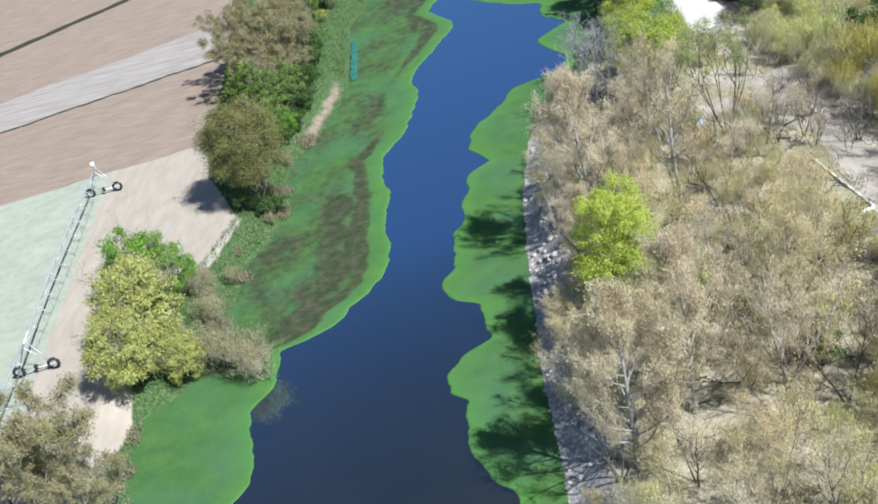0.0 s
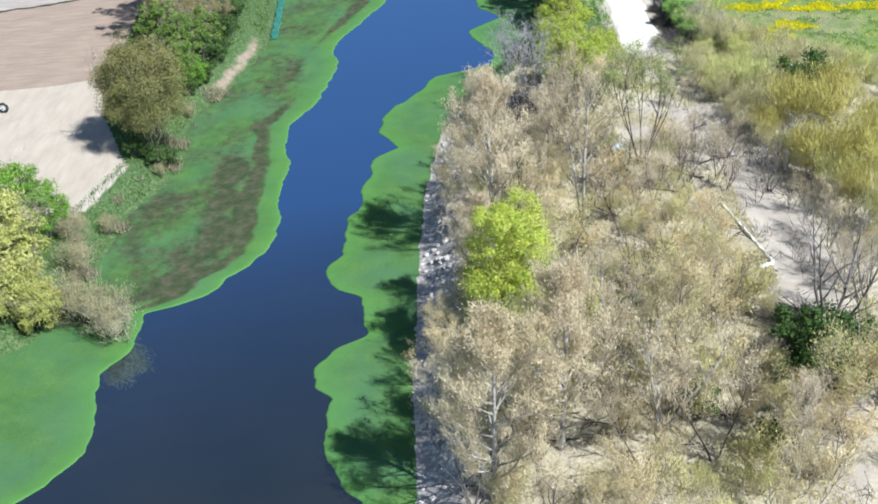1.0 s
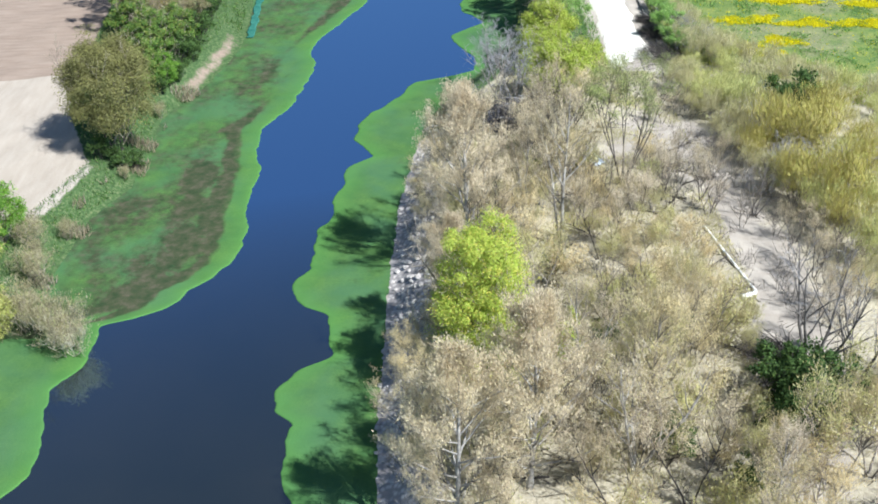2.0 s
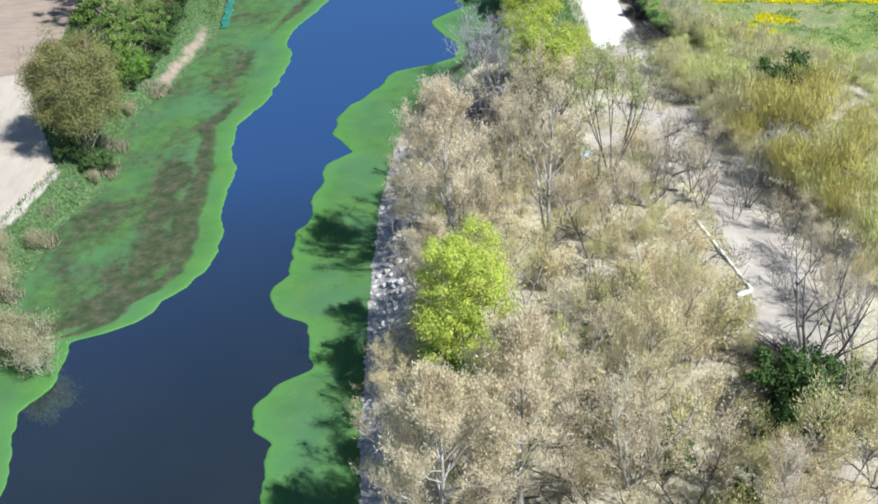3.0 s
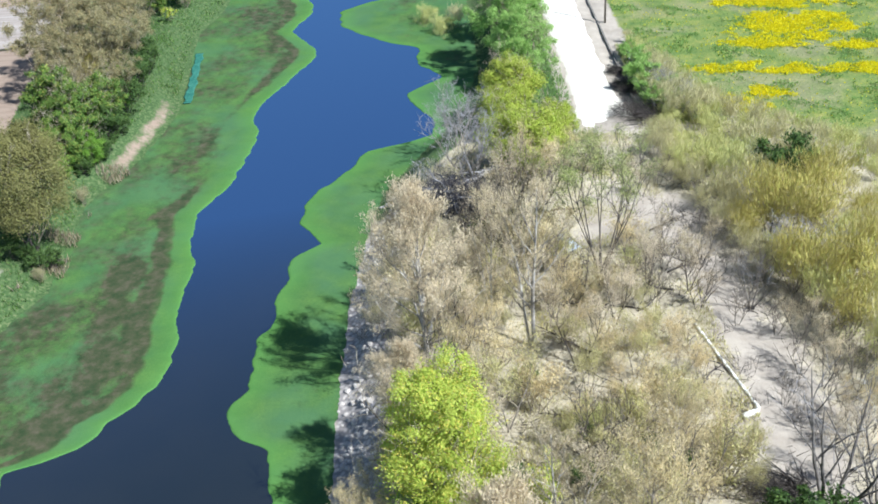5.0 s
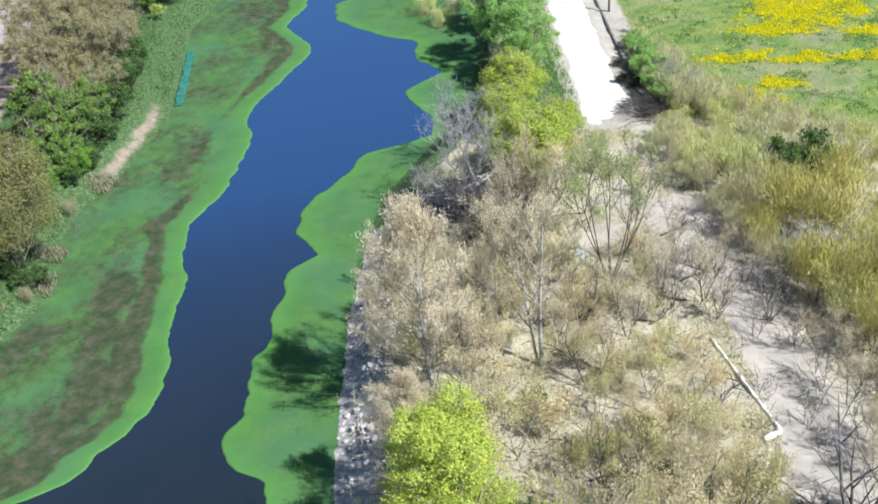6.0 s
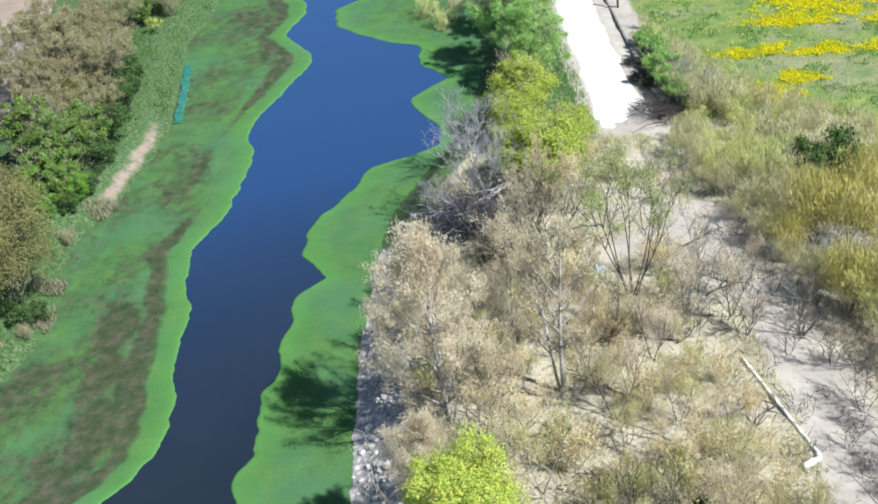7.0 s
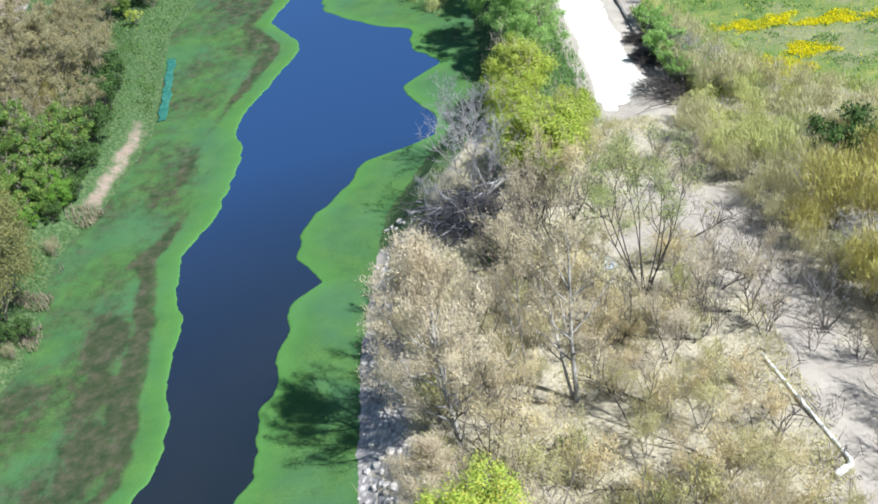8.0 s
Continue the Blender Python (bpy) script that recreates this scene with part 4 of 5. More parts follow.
straw = make_tree("straw_shrub", 28, "pale straw coloured dry shrub", "shrub", "dry shrubs by the meadow", 4.6, 3.2, BARK_GREY, TWIG_GREY, LEAF_STRAW, 1600, 0.06, 0.70, 0.4, stems=4, first=0.08, limbs=4, subs=2, twigs=1, upright=1.7)
rust = make_tree("rust_shrub", 29, "golden brown budding willow shrub", "shrub", "golden brown shrubs", 7.0, 4.0, BARK_DARK, TWIG_BUFF, LEAF_RUST, 4600, 0.06, 0.70, 0.4, stems=5, first=0.1, limbs=6, subs=3, twigs=2, upright=1.6)
olive = make_tree("olive_shrub", 30, "yellow green budding shrub", "shrub", "yellow green shrubs", 5.5, 3.4, BARK_DARK, TWIG_BUFF, BUD_GREEN, 2400, 0.065, 0.66, 0.4, stems=4, first=0.1, limbs=5, subs=2, twigs=1, upright=1.6)
scrub = []
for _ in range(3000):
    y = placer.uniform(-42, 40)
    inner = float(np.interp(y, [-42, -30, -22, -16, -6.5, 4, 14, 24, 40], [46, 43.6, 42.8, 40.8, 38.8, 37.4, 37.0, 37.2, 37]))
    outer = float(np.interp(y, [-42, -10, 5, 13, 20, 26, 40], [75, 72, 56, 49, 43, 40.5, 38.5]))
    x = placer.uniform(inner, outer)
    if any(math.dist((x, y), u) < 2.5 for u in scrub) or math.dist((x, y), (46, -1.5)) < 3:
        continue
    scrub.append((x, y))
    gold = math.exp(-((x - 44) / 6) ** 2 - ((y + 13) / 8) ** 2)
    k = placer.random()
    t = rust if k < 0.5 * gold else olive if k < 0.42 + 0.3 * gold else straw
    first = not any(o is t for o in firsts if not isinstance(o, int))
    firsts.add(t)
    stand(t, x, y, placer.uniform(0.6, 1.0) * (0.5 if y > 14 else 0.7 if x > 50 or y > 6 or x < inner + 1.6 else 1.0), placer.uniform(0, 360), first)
for x, y, s in ((35.4, 8.0, 0.6), (36.5, 4.0, 0.6), (37.5, 0.5, 0.7), (26.0, 8.0, 0.7), (28.6, 9.0, 0.4), (23.5, 9.0, 0.8), (21.5, 6.0, 0.8), (39.0, -3.0, 0.8), (15.0, 52.0, 0.6), (17.5, 54.0, 0.7), (13.0, 56.5, 0.6)):
    stand(placer.choice([straw, olive, straw]), x, y, s, placer.uniform(0, 360))

verge_shrub = make_tree("verge_shrub", 38, "upright fresh green shrub beside the track ditch", "shrub", "green shrubs along the ditch", 3.4, 1.9, BARK_DARK, TWIG_GREY, LEAF_WILLOW, 3200, 0.08, 0.34, 0.3, stems=5, first=0.05, limbs=5, subs=3, twigs=2, upright=0.9, clumps=30, spread=0.4)
stand(verge_shrub, 37.4, 18.0, 0.9, 0, True)
for x, y, s in ((37.0, 21.0, 0.8), (36.9, 24.0, 1.1), (37.6, 26.0, 1.0), (36.9, 28.5, 0.9), (37.4, 31.5, 0.8), (37.0, 34.5, 0.7), (39.0, 22.0, 0.8), (40.0, 18.5, 0.7), (42.0, 4.0, 0.9)):
    stand(verge_shrub, x, y, s, placer.uniform(0, 360))
for x, y, s in ((38.6, 26.5, 0.6), (39.4, 24.0, 0.7), (38.4, 19.6, 0.7), (41.0, 21.5, 0.6), (42.5, 17.0, 0.7), (44.5, 14.5, 0.7), (40.3, 28.0, 0.5), (46.5, 12.0, 0.7), (38.9, 30.0, 0.5), (38.5, 16.0, 0.8), (40.8, 15.0, 0.8)):
    stand(straw, x, y, s, placer.uniform(0, 360))

# the edge of the scrub along the sandy path
for x, y, size, kind in ((41.5, -17.0, 0.8, rust), (42.8, -20.3, 0.8, olive), (43.6, -24.0, 0.7, rust), (44.6, -28.0, 0.8, olive), (41.0, -14.0, 0.6, olive), (39.4, -10.0, 0.5, straw), (43.0, -31.5, 0.6, straw), (37.7, -7.0, 0.6, straw), (38.4, -11.6, 0.6, straw), (37.0, -3.2, 0.55, straw), (36.0, 1.0, 0.5, straw), (39.4, -14.6, 0.65, straw), (36.0, 5.2, 0.5, straw)):
    stand(kind, x, y, size, placer.uniform(0, 360))
for x, y, size in ((41.0, -19.5, 0.9), (39.4, -15.5, 0.8), (42.6, -25.0, 1.0), (42.4, -29.0, 0.9)):
    stand(dead_sapling, x, y, size, placer.uniform(0, 360))

# thin growth on the stone bank
for k in range(16):
    y = placer.choice([placer.uniform(-62, -43), placer.uniform(-18, -4)])
    x = float(bank_right(y)) + placer.uniform(1.6, 3.8)
    stand(dead_sapling if k % 3 else sapling, x, y, placer.uniform(0.35, 0.7), placer.uniform(0, 360))

# low growth beside the pipe
for x, y, size in ((30.0, -34.8, 0.8), (29.6, -37.4, 0.9), (30.2, -31.5, 0.8), (31.0, -27.0, 0.7), (30.0, -23.5, 0.8)):
    stand(sapling, x, y, size, placer.uniform(0, 360))

# low growth between the trunks
for _ in range(50):
    y = placer.uniform(-70, -2)
    x = placer.uniform(float(bank_right(y)) + 4.5, 33)
    if math.dist((x, y), LIME_AT) > 3 and math.dist((x, y), (32.5, -25)) > 5 and math.dist((x, y), (31.5, -31)) > 4 and math.dist((x, y), (28, -4)) > 5 and math.dist((x, y), (23.4, -7.4)) > 2.5:
        stand(placer.choice([straw, straw, olive]), x, y, placer.uniform(0.3, 0.62), placer.uniform(0, 360))

# left bank
olive_tree = make_tree("olive_tree", 31, "round olive brown tree at the field edge", "tree", "", 12.5, 4.6, BARK_DARK, TWIG_BUFF, LEAF_OLIVE, 75000, 0.085, 0.17, 0.6, dome=1.0, stems=4, first=0.05, limbs=9, subs=5, twigs=4, clumps=300, spread=1.15, egg=(4.0, 3.0, 12.2))
stand(olive_tree, -27.9, 0.6, 1.15, 0, True)
brown_tree = make_tree("brown_tree", 32, "broad olive brown tree on the river bank", "tree", "mixed trees on the far bank", 12.5, 6.2, BARK_DARK, TWIG_BUFF, LEAF_BROWN, 22000, 0.09, 0.26, 0.5, upright=0.7, stems=4, first=0.12, limbs=8, subs=5, twigs=4, clumps=190, spread=0.75)
green_tree = make_tree("green_tree", 33, "bright green leafy tree on the river bank", "tree", "mixed trees on the far bank", 9.5, 4.8, BARK_DARK, TWIG_BUFF, LEAF_GREEN, 16000, 0.15, 0.26, 0.45, stems=3, first=0.1, limbs=8, subs=5, twigs=3, clumps=75, spread=0.74, egg=(3.6, 1.0, 9.2))
stand(brown_tree, -29.5, 38.5, 1.0, 0, True)
for x, y, s in ((-34.0, 43.0, 0.95), (-26.0, 44.0, 0.85), (-33.0, 34.5, 0.9), (-25.2, 37.0, 0.8), (-28.5, 50.0, 0.8), (-29.0, 31.0, 0.9), (-24.6, 30.0, 0.55), (-38.5, -49.0, 1.0), (-44.5, -48.0, 0.9)):
    stand(brown_tree, x, y, s, placer.uniform(0, 360))
stand(green_tree, -27.6, 20.5, 0.9, 0, True)
stand(green_tree, -28.3, 15.8, 0.72, 70)
for x, y, s in ((-30.5, 25.0, 0.95), (-25.8, 25.0, 0.8), (-26.0, 62.0, 0.7), (-23.5, 66.0, 0.7)):
    stand(green_tree, x, y, s, placer.uniform(0, 360))
# Bushes added for their dark leaves, in place of shade under the crowns.
for x, y, s in ((-27.2, -2.2, 0.6), (-29.0, -2.0, 0.55), (-25.6, -1.4, 0.5), (-26.2, 15.2, 0.5), (-24.6, 19.0, 0.6), (-23.8, 24.0, 0.6), (-23.8, 33.0, 1.15), (-24.3, 36.5, 1.1), (-23.9, 28.5, 1.05), (-24.8, 22.0, 0.9), (-23.6, 40.0, 1.0)):
    stand(bush, x, y, s, placer.uniform(0, 360))
fresh_bush = make_tree("fresh_bush", 39, "rounded bright green bush at the field edge", "bush", "green bushes at the field", 8.5, 4.4, BARK_DARK, TWIG_BUFF, LEAF_FRESH, 16000, 0.12, 0.24, 0.45, stems=4, first=0.06, limbs=7, subs=5, twigs=3, clumps=90, spread=0.8, egg=(3.3, 0.8, 8.0))
stand(fresh_bush, -37.2, -19.5, 1.2, 0, True)
stand(fresh_bush, -34.4, -19.0, 0.85, 140)
stand(fresh_bush, -28.6, 14.2, 0.5, 60)
stand(fresh_bush, -25.8, 17.5, 0.5, 250)
stand(fresh_bush, -25.4, 31.0, 0.7, 20)
stand(rust, -29.5, 33.5, 0.8, 120)
gold_willow = make_tree("gold_willow", 34, "yellow green willow at the field edge", "tree", "golden willows at the field", 8.5, 4.6, BARK_DARK, TWIG_BUFF, LEAF_YELLOW, 20000, 0.11, 0.32, 0.45, stems=3, first=0.12, limbs=9, subs=5, twigs=3, droop=0.15, clumps=200, spread=0.8, egg=(3.5, 1.2, 8.2))
stand(gold_willow, -35.6, -27.0, 1.25, 0, True)
stand(gold_willow, -36.2, -33.0, 1.0, 120)
stand(gold_willow, -32.0, -31.0, 0.7, 240)
stand(brown_tree, -35.4, -51.0, 0.75, 80)
stand(gold_willow, -40.5, -45.5, 0.8, 300)
tan_shrub = make_tree("tan_shrub", 35, "tan and grey half-bare shrub on the bank", "shrub", "tan shrubs on the far bank", 5.5, 3.4, BARK_GREY, TWIG_BUFF, BUD_BANK, 4200, 0.055, 0.30, 0.3, stems=4, first=0.08, limbs=7, subs=4, twigs=3, upright=0.9)
stand(tan_shrub, -26.0, -32.0, 1.0, 0, True)
for x, y, s in ((34.6, 9.0, 0.5), (35.5, 12.0, 0.5), (36.0, 6.5, 0.6), (28.3, 6.0, 0.5), (35.2, 3.0, 0.5), (28.2, 11.5, 0.4), (37.0, 10.0, 0.6), (31.8, 6.4, 0.28)):
    stand(straw, x, y, s, placer.uniform(0, 360))
for x, y, s in ((-24.4, -33.5, 0.8), (-28.8, -30.0, 0.95), (-30.0, -23.5, 0.8), (-29.5, -15.5, 0.42), (-25.6, 11.0, 0.36), (-26.4, -3.8, 0.3), (-31.5, -19.0, 0.7), (-22.0, 64.0, 0.6)):
    stand(tan_shrub, x, y, s, placer.uniform(0, 360))
stand(lime2, -23.5, 58.5, 0.45, 10)

# ---- small plants, one sheet of leaves each ----


def scatter_stuff(name, label, category, spots, wide, long, leaf, seed, upright=0.6):
    data = leaves_mesh(name, (spots, np.tile((0, 0, 0.6), (len(spots), 1))), wide, long, leaf, seed, upright)
    tagged(new(name, data), label, category, kind="stuff")


strew = random.Random(5)


def spots_in(count, xs, ys, keep, lift=0.0):
    g = np.random.default_rng(count)
    got = []
    while sum(len(p) for p in got) < count:
        x, y = g.uniform(*xs, 40000), g.uniform(*ys, 40000)
        ok = keep(x, y) > g.random(40000)
        x, y = x[ok], y[ok]
        got.append(np.stack([x, y, land(x, y) + lift * g.random(len(x))], 1))
    return np.concatenate(got)[:count]


FLOWERS = [(60, 41, 9, 5), (56, 36, 7, 2.6), (48.3, 29.0, 4.6, 1.8), (51.4, 21.4, 2.6, 2.0), (46.5, 19.8, 3.0, 2.4), (48.6, 18.2, 2.4, 1.6), (53.0, 27.4, 2.0, 1.0), (56.3, 27.0, 2.4, 1.8), (60.3, 27.0, 2.6, 1.6), (64.5, 26.0, 3.4, 1.8), (62, 50, 10, 4), (66, 33, 4, 2)]


def in_flowers(x, y):
    near = np.max([1 - ((x - a) / w) ** 2 - ((y - b) / d) ** 2 for a, b, w, d in FLOWERS], 0)
    return np.clip(step(near + 0.75 * wobble(x, y, 0.42, 3) + 0.55 * wobble(x, y, 1.2, 9), -0.3, 0.8) ** 2, 0.006, 1)


def in_meadow(x, y):
    edge = np.interp(y, [5, 13, 20, 26, 38, 60], [58, 51, 44.5, 41.5, 38.2, 38])
    return np.where(x < edge, 0.0, 0.02 + 0.98 * step(wobble(x, y, 0.32, 8) + 0.6 * wobble(x, y, 1.1, 5), 0.1, 0.7))


scatter_stuff("meadow_flowers", "patches of yellow flowers in a green meadow", "flowers", spots_in(52000, (38, 84), (10, 72), in_flowers, 0.15), 0.15, 0.18, PETAL, 1)
scatter_stuff("meadow_herbs", "low green herbs of a meadow", "plants", spots_in(30000, (38, 84), (8, 72), in_meadow, 0.1), 0.12, 0.24, MEADOW_LEAF, 2)


def on_left_bank(x, y):
    d = bank_left(y) - x
    edge = np.interp(y, [-60, -38, -33, -14, -3, 10, 30, 60, 90], [-40, -37, -36.8, -33.8, -30.4, -36, -38, -40, -42])
    return np.where((d < 0.7) | (x < edge) | ((d < 3.0) & (y > 14) & (y < 36)), 0.0, 0.25 + 0.75 * np.maximum(0.0, wobble(x, y, 0.4, 4)))


def reed_edge(x, y):
    d = bank_left(y) - x
    return ((d > -0.8) & (d < 2.2) & (wobble(x, y, 0.35, 9) > 0.3) & (y < 22)) * 1.0


scatter_stuff("bank_grass", "rank green grass and weeds on the river bank", "grass", spots_in(20000, (-44, -15), (-58, 72), on_left_bank, 0.2), 0.09, 0.36, BANK_GRASS, 3)
scatter_stuff("bank_herbs", "dark green herbs on the river bank", "plants", spots_in(2500, (-44, -15), (-58, 71), on_left_bank, 0.25), 0.12, 0.4, LEAF_DARK, 13)
scatter_stuff("bank_reeds", "pale dead reeds at the edge of the weed", "reeds", spots_in(2600, (-42, -15), (-50, 30), reed_edge, 0.2), 0.08, 0.8, REED, 4, 1.2)


def on_wood_floor(x, y):
    return np.where(x - bank_right(y) < 3.5, 0.0, np.maximum(0.0, 0.25 + wobble(x, y, 0.3, 4)))


scatter_stuff("dry_grass", "tufts of dry buff grass under the bare trees", "grass", spots_in(60000, (4, 34), (-70, 14), on_wood_floor, 0.05), 0.05, 0.38, LEAF_STRAW, 6, 1.0)
scatter_stuff("green_undergrowth", "fresh green undergrowth between bare trees", "grass", spots_in(6000, (5, 34), (-70, 12), lambda x, y: (x - bank_right(y) > 4) * np.maximum(0.0, wobble(x, y, 0.22, 4) - 0.25), 0.1), 0.1, 0.35, BUD_OLIVE, 7)
scatter_stuff("track_verge", "green grass verge beside the gravel track", "grass", spots_in(9000, (23, 42), (14, 70), lambda x, y: ((x < 28.4) | ((x > 36.3) & (x < 39) & (y < 38))) * 1.0, 0.1), 0.1, 0.5, MEADOW_LEAF, 8)



def meadow_side(x, y):
    edge = np.interp(y, [5, 13, 20, 26, 38, 60], [58, 51, 44.5, 41.5, 38.2, 38])
    return np.where((x < 36.2) | (x > edge + 3), 0.0, 0.2 + 0.8 * np.maximum(0.0, wobble(x, y, 0.4, 12)))


scatter_stuff("dry_verge", "pale dry grass between ditch and meadow", "grass", spots_in(9000, (36, 58), (4, 38), meadow_side, 0.1), 0.07, 0.6, LEAF_STRAW, 9, 1.0)
scatter_stuff("green_verge", "yellow green grass between ditch and meadow", "grass", spots_in(9000, (36, 60), (3, 37), meadow_side, 0.1), 0.08, 0.5, LEAF_SALLOW, 10, 1.0)

# Dark blades strewn for contrast, in place of shade between the trees.
scatter_stuff("fallen_twigs", "thin dark streaks over sand and litter imitating branch shade", "twigs", spots_in(8000, (5, 40), (-66, 8), lambda x, y: (x - bank_right(y) > 2) * np.maximum(0.02, wobble(x, y, 0.45, 21) - 0.1), 0.25), 0.05, 1.5, BARK_DARK, 14, -0.55)

# ---- stones on the right bank ----


def stone_mesh(seed):
    rng = random.Random(seed)
    bm = bmesh.new()
    bmesh.ops.create_icosphere(bm, subdivisions=1, radius=0.5)
    for v in bm.verts:
        v.co = Vector((v.co.x * rng.uniform(0.8, 1.2), v.co.y * rng.uniform(0.7, 1.1), v.co.z * rng.uniform(0.5, 0.75)))
    data = bpy.data.meshes.new("stone")
    bm.to_mesh(data)
    bm.free()
    data.materials.append(STONE)
    return data


stones = [stone_mesh(s) for s in range(6)]
rubble_bank = tagged(new("stone_bank"), "bank of loose grey stones above the weed", "stones", kind="structure")
for i in range(280):
    y = strew.uniform(-56, 6)
    x = float(bank_right(y)) + strew.uniform(0.1, 4.0)
    s = child("stone", stones[i % 6], rubble_bank)
    s.matrix_basis = pose(x, y, height(x, y) + 0.03, strew.uniform(-20, 20), strew.uniform(-20, 20), strew.uniform(0, 360)) @ Matrix.Diagonal((*[strew.uniform(0.3, 0.85)] * 3, 1))

# ---- things ----


def sweep(name, pts, r, material, sides=12, caps=True):
    verts, faces = [], []
    tube_into(verts, faces, pts, [r] * len(pts) if not isinstance(r, list) else r, sides)
    if caps:
        faces.append(tuple(reversed(range(sides))))
    return mesh_from(name, verts, faces, material, True)


def make_pipe():
    """White pipe with an elbow at one end, lying on the sand."""
    pipe = tagged(new("white_pipe"), "long white irrigation pipe with an elbow on sand", "pipe")
    a, b = Vector((32.15, -20.5, 0)), Vector((34.1, -30.9, 0))
    a.z, b.z = height(a.x, a.y) + 0.16, height(b.x, b.y) + 0.16
    n = 7
    for i in range(n):
        p, q = a.lerp(b, i / n), a.lerp(b, (i + 1) / n)
        child("pipe_length", sweep("pipe_length", [p, q], 0.115, PIPE_WHITE), pipe)
        child("coupling", sweep("coupling", [q - (q - p) * 0.05, q + (q - p) * 0.03], 0.14, STEEL), pipe, "grey pipe coupling")
    way = (b - a).normalized()
    side = Vector((-0.92, -0.35, -0.05))
    bend = [b, b + way * 0.35, b + way * 0.6 + side * 0.2, b + way * 0.7 + side * 0.6, b + way * 0.75 + side * 1.5]
    child("elbow", sweep("elbow", bend, [0.13, 0.17, 0.22, 0.25, 0.27], PIPE_WHITE), pipe, "wider white elbow")


make_pipe()


def make_pipe_two():
    pipe = tagged(new("white_pipe"), "white pipe lengths lying beside leafless trees", "pipe")
    a, b = Vector((35.8, -41.4, 0)), Vector((39.3, -51.0, 0))
    for i in range(5):
        p, q = a.lerp(b, i / 5), a.lerp(b, (i + 0.95) / 5)
        p.z, q.z = height(p.x, p.y) + 0.14, height(q.x, q.y) + 0.14
        child("pipe_length", sweep("pipe_length", [p, q], 0.14, PIPE_WHITE), pipe)


make_pipe_two()


def make_tarp():
    """A crumpled blue-grey sheet over a heap."""
    bm = bmesh.new()
    bmesh.ops.create_grid(bm, x_segments=18, y_segments=18, size=1.5)
    for v in bm.verts:
        r = v.co.length
        v.co.z = max(0.03, 1.3 * math.exp(-(r / 1.0) ** 2) + 0.14 * noise.noise(v.co * 2.6) + 0.05 * noise.noise(v.co * 7))
    geo = bmesh.ops.extrude_face_region(bm, geom=bm.faces[:])
    for v in geo["geom"]:
        if isinstance(v, bmesh.types.BMVert):
            v.co.z -= 0.02
    data = bpy.data.meshes.new("tarp")
    bm.to_mesh(data)
    bm.free()
    data.materials.append(TARP_BLUE)
    data.shade_smooth()
    ob = tagged(new("tarp", data), "crumpled blue grey tarpaulin over a heap in the wood", "tarpaulin")
    ob.matrix_basis = pose(22.7, -7.4, height(22.7, -7.4), 0, 0, 30)


make_tarp()


def make_net():
    """Teal netting draped down the far bank."""
    bm = bmesh.new()
    bmesh.ops.create_grid(bm, x_segments=8, y_segments=56, size=0.5)
    for v in bm.verts:
        y = 43.0 + v.co.y * 16.0
        x = float(bank_left(y)) + 0.7 + v.co.x * 1.0 + 0.25 * float(wobble(v.co.x * 3, y, 0.8))
        v.co = Vector((x, y, max(height(x, y), 0.1) + 0.12 + 0.05 * float(wobble(x * 3, y * 3, 1.0))))
    geo = bmesh.ops.extrude_face_region(bm, geom=bm.faces[:])
    for v in geo["geom"]:
        if isinstance(v, bmesh.types.BMVert):
            v.co.z -= 0.03
    data = bpy.data.meshes.new("netting")
    bm.to_mesh(data)
    bm.free()
    data.materials.append(TARP_TEAL)
    data.shade_smooth()
    tagged(new("netting", data), "strip of teal netting lying along the bank", "netting")


make_net()


def wheel_parts(parent, x, y, z, turn):
    """A lugged tyre on a steel rim, axle along local x."""
    hub = child("wheel", sweep("wheel", [(-0.12, 0, 0), (0.12, 0, 0)], 0.12, STEEL), parent)
    hub.matrix_basis = pose(x, y, z, 0, 0, turn)
    ring = [(0.0, math.cos(a) * 0.52, math.sin(a) * 0.52) for a in [2 * math.pi * k / 20 for k in range(21)]]
    tyre = child("tyre", sweep("tyre", ring, 0.17, TYRE, 8, False), hub, "black lugged tyre")
    rim = [(0.0, math.cos(a) * 0.36, math.sin(a) * 0.36) for a in [2 * math.pi * k / 20 for k in range(21)]]
    child("rim", sweep("rim", rim, 0.06, STEEL, 6, False), hub)
    for k in range(4):
        a = math.pi * k / 4
        child("spoke", sweep("spoke", [(0, -0.36 * math.cos(a), -0.36 * math.sin(a)), (0, 0.36 * math.cos(a), 0.36 * math.sin(a))], 0.025, STEEL, 5), hub)
    return tyre


